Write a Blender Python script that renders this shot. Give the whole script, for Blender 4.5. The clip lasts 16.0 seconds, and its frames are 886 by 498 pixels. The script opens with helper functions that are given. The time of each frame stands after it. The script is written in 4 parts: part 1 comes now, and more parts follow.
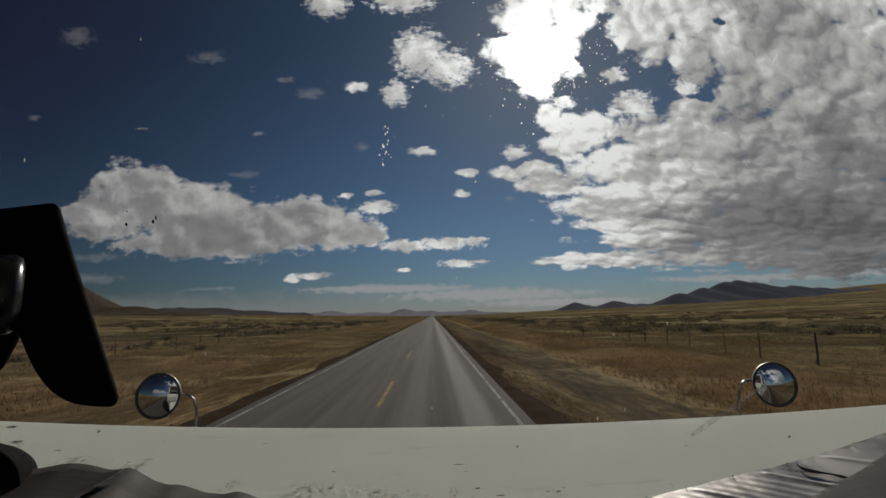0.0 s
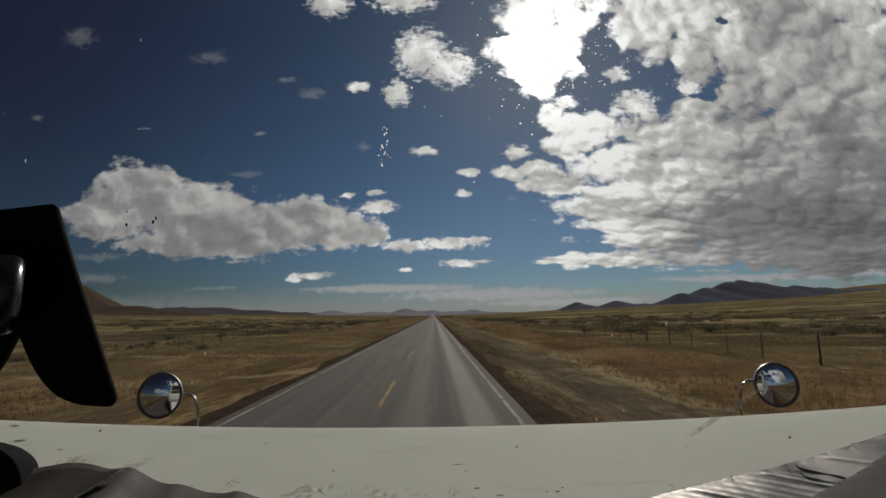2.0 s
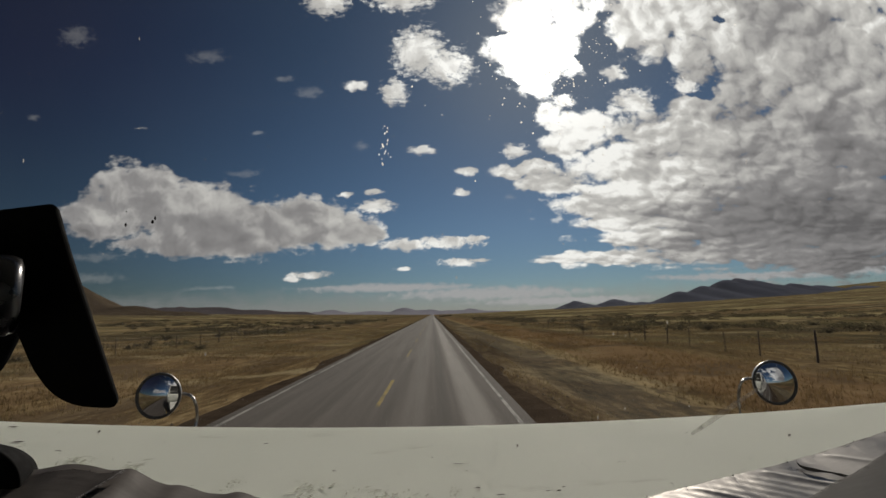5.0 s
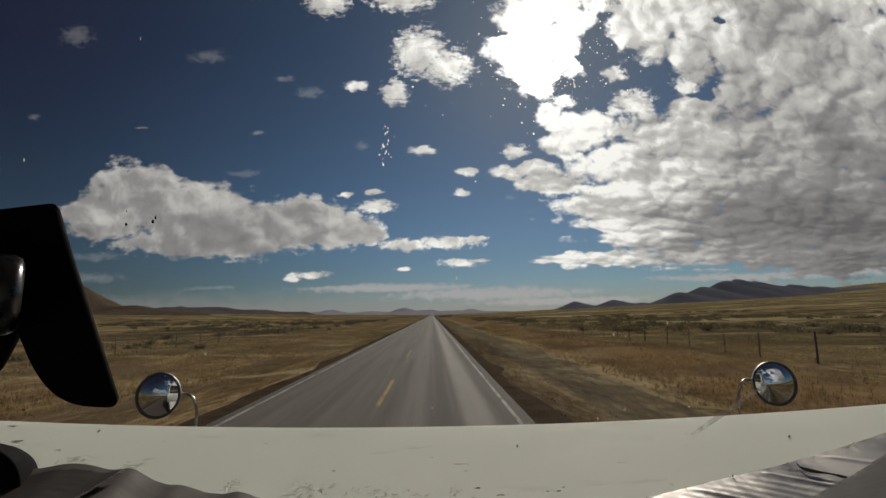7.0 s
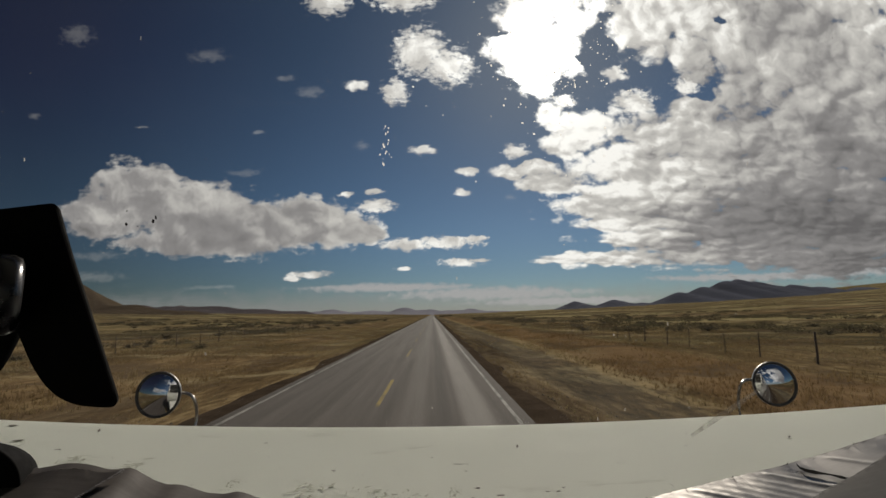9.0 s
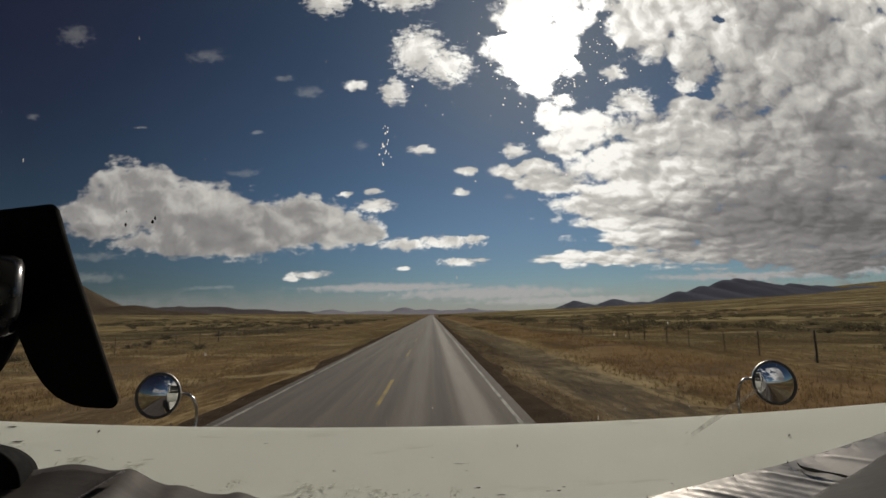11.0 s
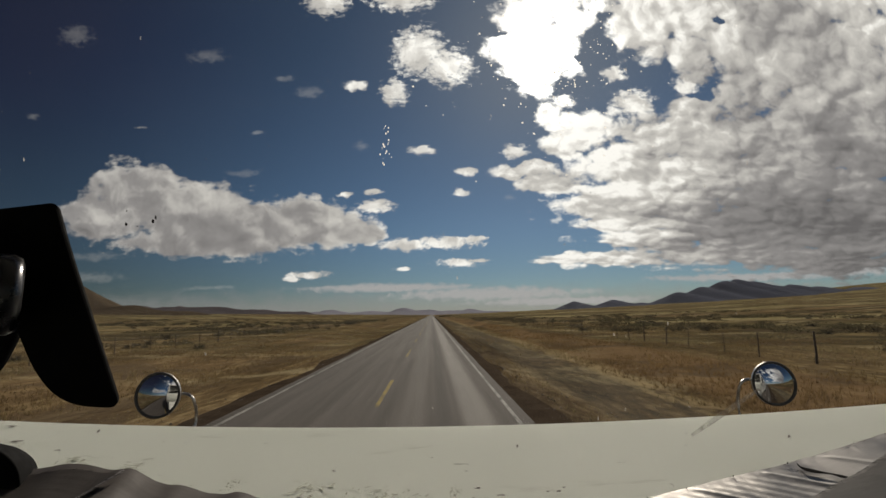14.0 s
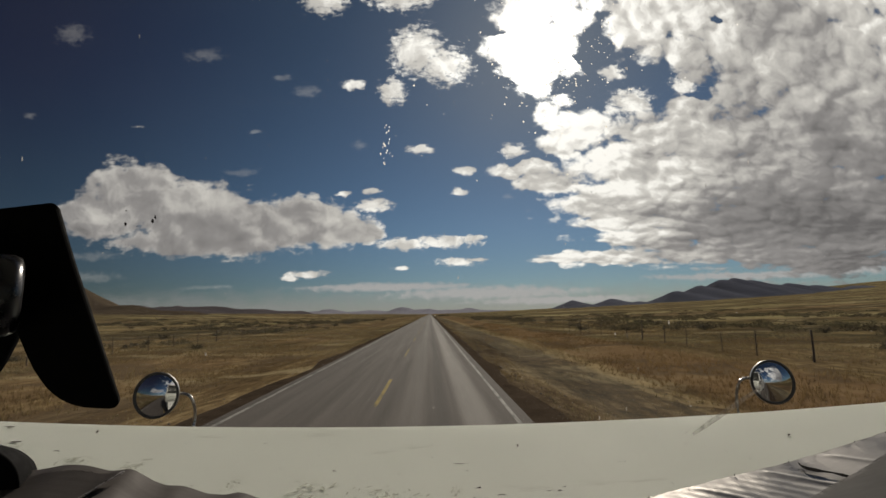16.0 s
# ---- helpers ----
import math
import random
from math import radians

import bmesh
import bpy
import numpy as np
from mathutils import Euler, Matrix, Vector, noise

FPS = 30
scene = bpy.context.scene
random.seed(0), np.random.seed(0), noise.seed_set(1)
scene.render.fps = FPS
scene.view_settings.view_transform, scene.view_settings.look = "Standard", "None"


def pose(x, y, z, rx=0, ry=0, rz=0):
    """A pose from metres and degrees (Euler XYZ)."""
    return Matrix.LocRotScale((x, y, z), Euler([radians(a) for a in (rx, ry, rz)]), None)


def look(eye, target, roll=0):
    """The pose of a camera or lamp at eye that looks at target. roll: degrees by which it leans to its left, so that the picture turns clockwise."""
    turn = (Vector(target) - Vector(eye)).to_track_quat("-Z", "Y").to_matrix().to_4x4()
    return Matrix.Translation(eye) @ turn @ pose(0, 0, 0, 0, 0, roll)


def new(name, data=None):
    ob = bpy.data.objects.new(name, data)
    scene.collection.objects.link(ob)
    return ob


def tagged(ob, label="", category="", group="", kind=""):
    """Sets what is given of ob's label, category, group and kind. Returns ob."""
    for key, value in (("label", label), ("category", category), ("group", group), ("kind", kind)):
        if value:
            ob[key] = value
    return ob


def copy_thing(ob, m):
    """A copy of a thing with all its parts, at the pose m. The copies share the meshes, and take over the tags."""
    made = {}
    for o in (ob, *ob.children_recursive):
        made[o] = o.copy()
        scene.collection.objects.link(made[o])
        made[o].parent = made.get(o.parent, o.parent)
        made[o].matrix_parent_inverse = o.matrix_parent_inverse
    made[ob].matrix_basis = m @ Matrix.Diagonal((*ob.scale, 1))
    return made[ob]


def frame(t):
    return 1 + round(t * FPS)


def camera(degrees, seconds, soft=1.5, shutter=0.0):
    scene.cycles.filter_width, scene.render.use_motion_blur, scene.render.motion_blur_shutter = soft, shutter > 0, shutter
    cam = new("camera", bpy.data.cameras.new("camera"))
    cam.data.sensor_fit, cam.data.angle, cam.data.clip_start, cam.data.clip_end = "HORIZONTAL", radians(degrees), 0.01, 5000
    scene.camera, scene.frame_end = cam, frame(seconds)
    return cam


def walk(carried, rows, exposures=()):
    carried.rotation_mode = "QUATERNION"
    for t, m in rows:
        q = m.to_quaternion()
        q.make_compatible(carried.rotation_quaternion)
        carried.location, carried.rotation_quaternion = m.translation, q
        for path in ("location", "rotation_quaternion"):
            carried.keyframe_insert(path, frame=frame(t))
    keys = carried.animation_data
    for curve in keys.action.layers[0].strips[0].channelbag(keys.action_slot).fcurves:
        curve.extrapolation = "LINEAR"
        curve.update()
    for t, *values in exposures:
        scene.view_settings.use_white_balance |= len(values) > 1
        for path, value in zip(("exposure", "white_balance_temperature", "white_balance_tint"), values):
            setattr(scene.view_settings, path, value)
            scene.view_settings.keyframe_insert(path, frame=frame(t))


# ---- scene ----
# ---------------------------------------------------------------- camera
cam = camera(90.0, 16.0, soft=1.5)
PATH = [
    (0.0, pose(0.0003, -0.0004, 2.5488, 98.508, 1.082, -1.364)),
    (0.5, pose(0.0006, -0.0008, 2.5474, 98.575, 1.278, -1.369)),
    (1.0, pose(0.0011, -0.0003, 2.5499, 98.383, 1.170, -1.319)),
    (1.5, pose(0.0019, -0.0009, 2.5481, 98.502, 1.309, -1.292)),
    (2.0, pose(0.0043, -0.0016, 2.5494, 98.479, 1.038, -1.151)),
    (2.5, pose(0.0024, -0.0009, 2.5494, 98.437, 1.171, -1.254)),
    (3.0, pose(0.0008, -0.0004, 2.5494, 98.447, 1.122, -1.337)),
    (3.5, pose(0.0011, -0.0001, 2.5503, 98.320, 1.249, -1.321)),
    (4.0, pose(0.0013, -0.0003, 2.5499, 98.358, 1.268, -1.314)),
    (6.5, pose(-0.0016, 0.0006, 2.5501, 98.351, 1.161, -1.458)),
    (7.0, pose(0.0000, 0.0000, 2.5500, 98.390, 1.100, -1.374)),
    (7.5, pose(0.0009, -0.0003, 2.5511, 98.362, 0.846, -1.305)),
    (8.0, pose(-0.0028, 0.0015, 2.5518, 98.180, 1.228, -1.517)),
    (8.5, pose(-0.0018, 0.0007, 2.5500, 98.332, 1.258, -1.472)),
    (9.0, pose(-0.0001, 0.0001, 2.5507, 98.353, 1.016, -1.367)),
    (11.5, pose(-0.0009, 0.0006, 2.5508, 98.281, 1.211, -1.425)),
    (12.0, pose(0.0003, 0.0006, 2.5527, 98.160, 1.030, -1.336)),
    (12.5, pose(-0.0006, 0.0001, 2.5495, 98.433, 1.100, -1.409)),
    (13.0, pose(-0.0001, 0.0001, 2.5507, 98.376, 0.943, -1.371)),
    (13.5, pose(0.0034, -0.0009, 2.5526, 98.312, 0.608, -1.154)),
    (14.0, pose(-0.0014, 0.0004, 2.5501, 98.379, 1.086, -1.444)),
    (14.5, pose(-0.0014, 0.0006, 2.5514, 98.349, 0.802, -1.425)),
    (15.0, pose(-0.0029, 0.0012, 2.5511, 98.296, 1.067, -1.514)),
    (15.5, pose(-0.0044, 0.0016, 2.5511, 98.326, 0.938, -1.591)),
    (16.0, pose(-0.0051, 0.0020, 2.5508, 98.273, 1.184, -1.641)),
]
EXPOSURES = [(0.0, -0.34, 6300.0, 10.8), (1.5, -0.26, 6350.0, 10.8), (3.5, -0.10, 6450.0, 10.8), (7.0, 0.02, 6550.0, 10.8), (12.0, 0.07, 6650.0, 10.8), (16.0, 0.10, 6700.0, 10.8)]
walk(cam, PATH, EXPOSURES)

# ---------------------------------------------------------------- world: sky, clouds, sun
SUN_DIR = Vector((0.2247, 0.8192, 0.5277)).normalized()

# clouds as ovals: across, up (slopes seen from the road), half width, half height
BANK = (
    (-0.655, 0.277, 0.132, 0.087), (-0.746, 0.236, 0.096, 0.064), (-0.550, 0.232, 0.150, 0.090), (-0.428, 0.199, 0.157, 0.070),
    (-0.301, 0.214, 0.137, 0.071), (-0.211, 0.199, 0.089, 0.055), (-0.484, 0.178, 0.242, 0.045), (-0.159, 0.178, 0.049, 0.030),
)
PUFFS = (
    (-0.022, 0.635, 0.072, 0.075), (0.044, 0.596, 0.076, 0.057), (-0.080, 0.532, 0.035, 0.044), (-0.172, 0.549, 0.038, 0.017),
    (-0.246, 0.767, 0.063, 0.046), (-0.065, 0.778, 0.091, 0.044), (-0.014, 0.387, 0.035, 0.014), (0.200, 0.380, 0.035, 0.021),
    (0.081, 0.329, 0.032, 0.012), (0.066, 0.281, 0.024, 0.011), (-0.133, 0.286, 0.024, 0.009), (-0.196, 0.280, 0.021, 0.008),
    (-0.278, 0.093, 0.058, 0.010), (-0.315, 0.084, 0.025, 0.008), (-0.062, 0.102, 0.020, 0.006), (0.498, 0.498, 0.061, 0.044),
    (-0.126, 0.250, 0.052, 0.019), (-0.056, 0.158, 0.077, 0.017), (0.035, 0.162, 0.091, 0.017), (0.100, 0.171, 0.039, 0.009),
    (0.062, 0.117, 0.059, 0.012), (0.111, 0.121, 0.031, 0.005), (0.456, 0.573, 0.034, 0.022), (0.631, 0.542, 0.042, 0.027),
    (0.329, 0.503, 0.033, 0.023),
)
WISPS = (
    (-0.527, 0.626, 0.059, 0.021), (-0.845, 0.678, 0.048, 0.030), (-0.282, 0.529, 0.038, 0.020), (-0.160, 0.394, 0.024, 0.013),
    (-0.495, 0.068, 0.068, 0.006), (-0.749, 0.142, 0.074, 0.014), (-0.744, 0.095, 0.086, 0.015), (0.189, 0.266, 0.019, 0.009),
    (-0.920, 0.477, 0.018, 0.011), (-0.427, 0.331, 0.052, 0.011), (-0.674, 0.447, 0.023, 0.004), (-0.343, 0.566, 0.027, 0.012),
    (-0.398, 0.431, 0.021, 0.007),
)
DECK = (
    (0.269, 0.645, 0.112, 0.119), (0.332, 0.758, 0.135, 0.078), (0.234, 0.562, 0.044, 0.035), (0.572, 0.729, 0.158, 0.111),
    (0.810, 0.673, 0.302, 0.207), (1.015, 0.505, 0.314, 0.408), (0.293, 0.471, 0.048, 0.036), (0.366, 0.434, 0.078, 0.046),
    (0.322, 0.388, 0.067, 0.032), (0.664, 0.394, 0.251, 0.102), (0.495, 0.348, 0.165, 0.067), (0.582, 0.263, 0.253, 0.111),
    (0.861, 0.320, 0.289, 0.230), (0.748, 0.185, 0.327, 0.085), (0.952, 0.195, 0.210, 0.110), (0.225, 0.332, 0.074, 0.017),
    (0.297, 0.305, 0.085, 0.028), (0.393, 0.246, 0.076, 0.043), (0.429, 0.199, 0.076, 0.028), (0.544, 0.156, 0.161, 0.033),
    (0.415, 0.116, 0.166, 0.016), (0.701, 0.130, 0.279, 0.030), (0.925, 0.108, 0.222, 0.036), (0.623, 0.467, 0.069, 0.050),
)
GAPS = (
    (0.425, 0.635, 0.053, 0.058), (0.542, 0.563, 0.087, 0.060), (0.457, 0.542, 0.056, 0.050), (0.730, 0.723, 0.023, 0.022),
    (0.657, 0.517, 0.036, 0.024),
)
BAND = (
    (-0.094, 0.061, 0.216, 0.011), (0.134, 0.044, 0.257, 0.017), (0.300, 0.025, 0.233, 0.011), (0.735, 0.072, 0.266, 0.010),
    (0.964, 0.084, 0.161, 0.018),
)


class Nodes:
    """Short-hand for building a node tree."""

    def __init__(self, tree):
        self.tree = tree
        tree.nodes.clear()

    def put(self, node, socket, value):
        if isinstance(value, bpy.types.NodeSocket):
            self.tree.links.new(value, node.inputs[socket])
        elif value is not None:
            node.inputs[socket].default_value = value

    def node(self, kind):
        return self.tree.nodes.new(kind)

    def math(self, op, a, b=None, c=None, clamp=False):
        n = self.node("ShaderNodeMath")
        n.operation, n.use_clamp = op, clamp
        for i, v in enumerate((a, b, c)):
            self.put(n, i, v)
        return n.outputs[0]

    def vec(self, op, a, b=None, scale=None, c=None):
        n = self.node("ShaderNodeVectorMath")
        n.operation = op
        self.put(n, 0, a)
        self.put(n, 1, b)
        self.put(n, 2, c)
        if scale is not None:
            self.put(n, "Scale", scale)
        return n.outputs["Value"] if op in ("LENGTH", "DOT_PRODUCT", "DISTANCE") else n.outputs[0]

    def xyz(self, x, y, z=0.0):
        n = self.node("ShaderNodeCombineXYZ")
        for i, v in enumerate((x, y, z)):
            self.put(n, i, v)
        return n.outputs[0]

    def split(self, v):
        n = self.node("ShaderNodeSeparateXYZ")
        self.put(n, 0, v)
        return n.outputs

    def step(self, v, lo, hi, a=0.0, b=1.0, smooth=True):
        n = self.node("ShaderNodeMapRange")
        n.interpolation_type = "SMOOTHSTEP" if smooth else "LINEAR"
        for i, x in enumerate((v, lo, hi, a, b)):
            self.put(n, i, x)
        return n.outputs[0]

    def noise(self, v, scale, detail=4.0, rough=0.5, out="Fac", distort=0.0, flat=False):
        n = self.node("ShaderNodeTexNoise")
        n.noise_dimensions = "2D" if flat else "3D"
        for k, x in (("Vector", v), ("Scale", scale), ("Detail", detail), ("Roughness", rough), ("Distortion", distort)):
            self.put(n, k, x)
        return n.outputs[out]

    def mix(self, f, a, b, blend="MIX"):
        n = self.node("ShaderNodeMix")
        n.data_type, n.blend_type = "RGBA", blend
        self.put(n, 0, f)
        for i, v in ((6, a), (7, b)):
            self.put(n, i, (*v, 1.0) if isinstance(v, tuple) and len(v) == 3 else v)
        return n.outputs[2]

    def ramp(self, f, *stops):
        n = self.node("ShaderNodeValToRGB")
        while len(n.color_ramp.elements) < len(stops):
            n.color_ramp.elements.new(0.5)
        for e, (p, c) in zip(n.color_ramp.elements, stops):
            e.position, e.color = p, (*c, 1.0)
        self.put(n, 0, f)
        return n.outputs[0]

    def mapped(self, v, scale=(1, 1, 1), loc=(0, 0, 0)):
        n = self.node("ShaderNodeMapping")
        self.put(n, "Vector", v)
        n.inputs["Scale"].default_value, n.inputs["Location"].default_value = scale, loc
        return n.outputs[0]


def build_world():
    world = bpy.data.worlds.new("sky")
    scene.world = world
    world.use_nodes = True
    w = Nodes(world.node_tree)
    way = w.node("ShaderNodeTexCoord").outputs["Generated"]
    x, y, z = w.split(way)
    ahead = w.math("MAXIMUM", w.math("ABSOLUTE", y), 0.03)
    u, v = w.math("DIVIDE", x, ahead), w.math("DIVIDE", z, ahead)
    p = w.xyz(u, v)
    def half(c):
        return w.vec("SUBTRACT", c, (0.5, 0.5, 0.5))

    warp = w.vec("ADD", w.vec("SCALE", half(w.noise(p, 7.0, 2.0, out="Color", flat=True)), scale=0.07),
                 w.vec("SCALE", half(w.noise(p, 30.0, 3.0, out="Color", flat=True)), scale=0.024))
    flat = w.step(v, 0.0, 0.35, 0.25, 1.0)
    wu, wv, _ = w.split(warp)
    q = w.vec("ADD", p, w.xyz(wu, w.math("MULTIPLY", wv, flat)))

    q_small = w.vec("ADD", p, w.vec("SCALE", w.xyz(wu, w.math("MULTIPLY", wv, flat)), scale=0.3))

    def field(ovals, at=q):
        best = None
        for cu, cv, ru, rv in ovals:
            r = w.vec("LENGTH", w.vec("MULTIPLY_ADD", at, (1 / ru, 1 / rv, 0), c=(-cu / ru, -cv / rv, 0)))
            best = r if best is None else w.math("MINIMUM", best, r)
        return w.math("SUBTRACT", 1.0, best)

    stretched = w.xyz(u, w.math("MULTIPLY", v, 1.6))
    fine = w.noise(stretched, 24.0, 5.0, 0.58, flat=True)
    # the sheet in perspective: finer and flatter toward the horizon
    sx = w.math("MULTIPLY", u, 1.35)
    sy = w.math("MULTIPLY", w.math("LOGARITHM", w.math("ADD", w.math("MAXIMUM", v, 0.0), 0.15), math.e), 1.05)
    sheet = w.xyz(sx, sy)
    su, sv = SUN_DIR.x / SUN_DIR.y, SUN_DIR.z / SUN_DIR.y
    sun_at = (1.35 * su, 1.05 * math.log(sv + 0.15), 0.0)
    to_sun = w.vec("NORMALIZE", w.vec("ADD", w.vec("NORMALIZE", w.vec("SUBTRACT", sun_at, sheet)), (-0.2, 0.9, 0.0)))
    sheet_lit = w.vec("ADD", sheet, w.vec("SCALE", to_sun, scale=0.028))
    swirl = w.vec("SCALE", half(w.noise(sheet, 5.0, 2.0, out="Color", flat=True)), scale=0.07)
    ruffle = w.vec("SCALE", half(w.noise(sheet, 24.0, 3.0, out="Color", flat=True)), scale=0.03)
    stir = w.vec("ADD", swirl, ruffle)

    def billow(at):
        """Rounded heaps with creases between them."""
        total = w.math("MULTIPLY", w.noise(at, 15.0, 5.0, 0.6, flat=True), 0.55)
        for size, weight in ((8.5, 0.5), (19.0, 0.28)):
            cells = w.node("ShaderNodeTexVoronoi")
            cells.feature, cells.voronoi_dimensions = "F1", "2D"
            w.put(cells, "Vector", at)
            cells.inputs["Scale"].default_value = size
            d = cells.outputs["Distance"]
            total = w.math("ADD", total, w.math("MULTIPLY", w.math("SUBTRACT", 0.5, w.math("MULTIPLY", d, w.math("MULTIPLY", d, 1.1))), weight))
        return total

    lumps = billow(w.vec("ADD", sheet, stir))
    lumps_lit = billow(w.vec("ADD", sheet_lit, stir))
    big = w.noise(sheet, 3.2, 3.0, 0.5, flat=True)

    rough_edge = w.math("MULTIPLY", w.math("SUBTRACT", fine, 0.5), 1.5)
    ragged = w.math("MULTIPLY", w.math("SUBTRACT", w.noise(stretched, 46.0, 5.0, 0.65, flat=True), 0.5), 1.6)
    bank_f, puff_f = field(BANK), field(PUFFS, q_small)
    bank = w.step(w.math("ADD", bank_f, w.math("MULTIPLY", rough_edge, 0.55)), -0.02, 0.26)
    puff = w.step(w.math("ADD", puff_f, w.math("MULTIPLY", ragged, 0.95)), -0.02, 0.55)
    wisp = w.math("MULTIPLY", w.step(w.math("ADD", field(WISPS, q_small), ragged), 0.0, 0.9), 0.15)
    deck_f = w.math("SUBTRACT", field(DECK), w.math("MULTIPLY", w.math("MAXIMUM", field(GAPS), 0.0), 1.05))
    deck_n = w.math("ADD", w.math("MULTIPLY", w.math("SUBTRACT", lumps, 0.42), 1.3), w.math("MULTIPLY", rough_edge, 0.55))
    deck = w.step(w.math("MULTIPLY_ADD", w.math("MAXIMUM", deck_f, 0.0), 1.2, w.math("ADD", w.math("MINIMUM", deck_f, 0.0), deck_n)), -0.08, 0.36)
    cover = w.math("MAXIMUM", w.math("MAXIMUM", bank, puff), w.math("MAXIMUM", wisp, deck))

    # light on the clouds: bright flanks toward the sun, grey thick undersides
    relief = w.math("MULTIPLY", w.math("SUBTRACT", lumps, lumps_lit), w.step(u, 0.45, 1.0, 1.5, 1.1))
    soft_relief = w.math("SUBTRACT", w.noise(q, 10.0, 5.0, 0.55, flat=True), w.noise(w.vec("ADD", q, (0.012, 0.018, 0.0)), 10.0, 5.0, 0.55, flat=True))
    under = w.step(w.math("ADD", v, w.math("MULTIPLY", w.math("SUBTRACT", big, 0.5), 0.35)), 0.19, 0.29, 1.0, 0.15)
    grey = w.math("MULTIPLY", under, w.step(bank_f, 0.02, 0.30))
    light_small = w.math("SUBTRACT", w.math("ADD", w.step(u, -0.75, 0.0, 0.58, 0.90), w.math("MULTIPLY", soft_relief, 0.95)), w.math("MULTIPLY", grey, 0.26))
    thick = w.math("ADD", w.math("ADD", w.math("MULTIPLY", w.step(u, 0.40, 1.0, -0.07, 0.31), w.step(v, 0.42, 0.72, 1.0, 0.45)), w.math("MULTIPLY", w.step(v, 0.12, 0.50, 0.34, 0.0), w.step(u, 0.35, 0.75))), w.math("MULTIPLY", w.step(big, 0.42, 0.60), 0.22))
    hollow = w.math("MULTIPLY", w.math("SUBTRACT", lumps, 0.5), w.step(u, 0.3, 0.8, 0.2, 0.34))
    light_deck = w.math("SUBTRACT", w.math("ADD", w.math("ADD", 0.92, hollow), w.math("MULTIPLY", relief, 0.44)), thick)
    on_deck = w.step(w.math("SUBTRACT", deck, w.math("MAXIMUM", bank, puff)), -0.1, 0.1)
    light = w.math("ADD", w.math("MULTIPLY", light_small, w.math("SUBTRACT", 1.0, on_deck)), w.math("MULTIPLY", light_deck, on_deck), clamp=True)
    cloud = w.ramp(light, (0.0, (0.13, 0.125, 0.125)), (0.45, (0.265, 0.255, 0.25)), (0.8, (0.57, 0.55, 0.515)), (1.0, (0.93, 0.91, 0.86)))
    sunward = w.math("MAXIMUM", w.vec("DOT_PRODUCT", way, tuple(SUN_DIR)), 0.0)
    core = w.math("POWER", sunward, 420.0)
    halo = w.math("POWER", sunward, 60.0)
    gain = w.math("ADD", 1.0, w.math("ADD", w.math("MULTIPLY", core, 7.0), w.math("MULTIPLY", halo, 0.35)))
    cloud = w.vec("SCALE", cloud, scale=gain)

    sky = w.node("ShaderNodeTexSky")
    sky.sky_type, sky.sun_disc = "NISHITA", False
    sky.sun_elevation, sky.sun_rotation = math.asin(SUN_DIR.z), math.atan2(SUN_DIR.x, SUN_DIR.y)
    sky.altitude, sky.air_density, sky.dust_density, sky.ozone_density = 1400.0, 1.0, 0.3, 2.5
    air = sky.outputs[0]
    air = w.vec("SCALE", air, scale=w.math("MULTIPLY", w.step(u, -1.05, 0.25, 0.0112, 0.0335), w.step(v, 0.1, 0.75, 1.02, 0.75)))
    air = w.mix(1.0, air, (0.85, 0.99, 1.04), "MULTIPLY")
    air = w.vec("SCALE", air, scale=w.step(v, 0.03, 0.22, 0.84, 1.0))
    air = w.mix(w.math("MULTIPLY", w.step(u, -1.05, -0.25, 1.0, 0.0), w.step(v, 0.25, 0.7)), air, (1.28, 0.92, 1.09), "MULTIPLY")
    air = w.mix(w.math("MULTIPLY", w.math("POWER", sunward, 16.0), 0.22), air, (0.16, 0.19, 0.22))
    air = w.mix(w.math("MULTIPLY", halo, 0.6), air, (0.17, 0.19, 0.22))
    band_n = w.math("ADD", field(BAND, q_small), w.math("MULTIPLY", ragged, 0.8))
    low = w.math("MULTIPLY", w.step(w.math("ADD", v, w.math("MULTIPLY", rough_edge, 0.03)), 0.005, 0.075, 1.0, 0.0), 0.6)
    air = w.mix(low, air, (0.245, 0.238, 0.245))
    air = w.mix(w.math("MULTIPLY", w.step(band_n, -0.1, 0.6), 0.85), air, (0.385, 0.375, 0.37))
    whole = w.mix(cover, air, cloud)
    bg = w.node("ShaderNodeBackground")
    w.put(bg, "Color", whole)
    bg.inputs["Strength"].default_value = 1.0
    out = w.node("ShaderNodeOutputWorld")
    w.tree.links.new(bg.outputs[0], out.inputs[0])


build_world()
sun = new("sun", bpy.data.lights.new("sun", "SUN"))
sun.data.energy, sun.data.angle, sun.data.color = 3.5, radians(3.0), (1.0, 0.91, 0.78)
sun.matrix_world = look((0, 0, 0), -SUN_DIR)

# ---------------------------------------------------------------- materials
def principled(name, color=None, rough=0.6, metal=0.0, spec=0.5):
    m = bpy.data.materials.new(name)
    m.use_nodes = True
    n = Nodes(m.node_tree)
    b = n.node("ShaderNodeBsdfPrincipled")
    o = n.node("ShaderNodeOutputMaterial")
    n.tree.links.new(b.outputs[0], o.inputs[0])
    b.inputs["Roughness"].default_value, b.inputs["Metallic"].default_value = rough, metal
    b.inputs["Specular IOR Level"].default_value = spec
    if color:
        b.inputs["Base Color"].default_value = (*color, 1.0)
    return m, n, b


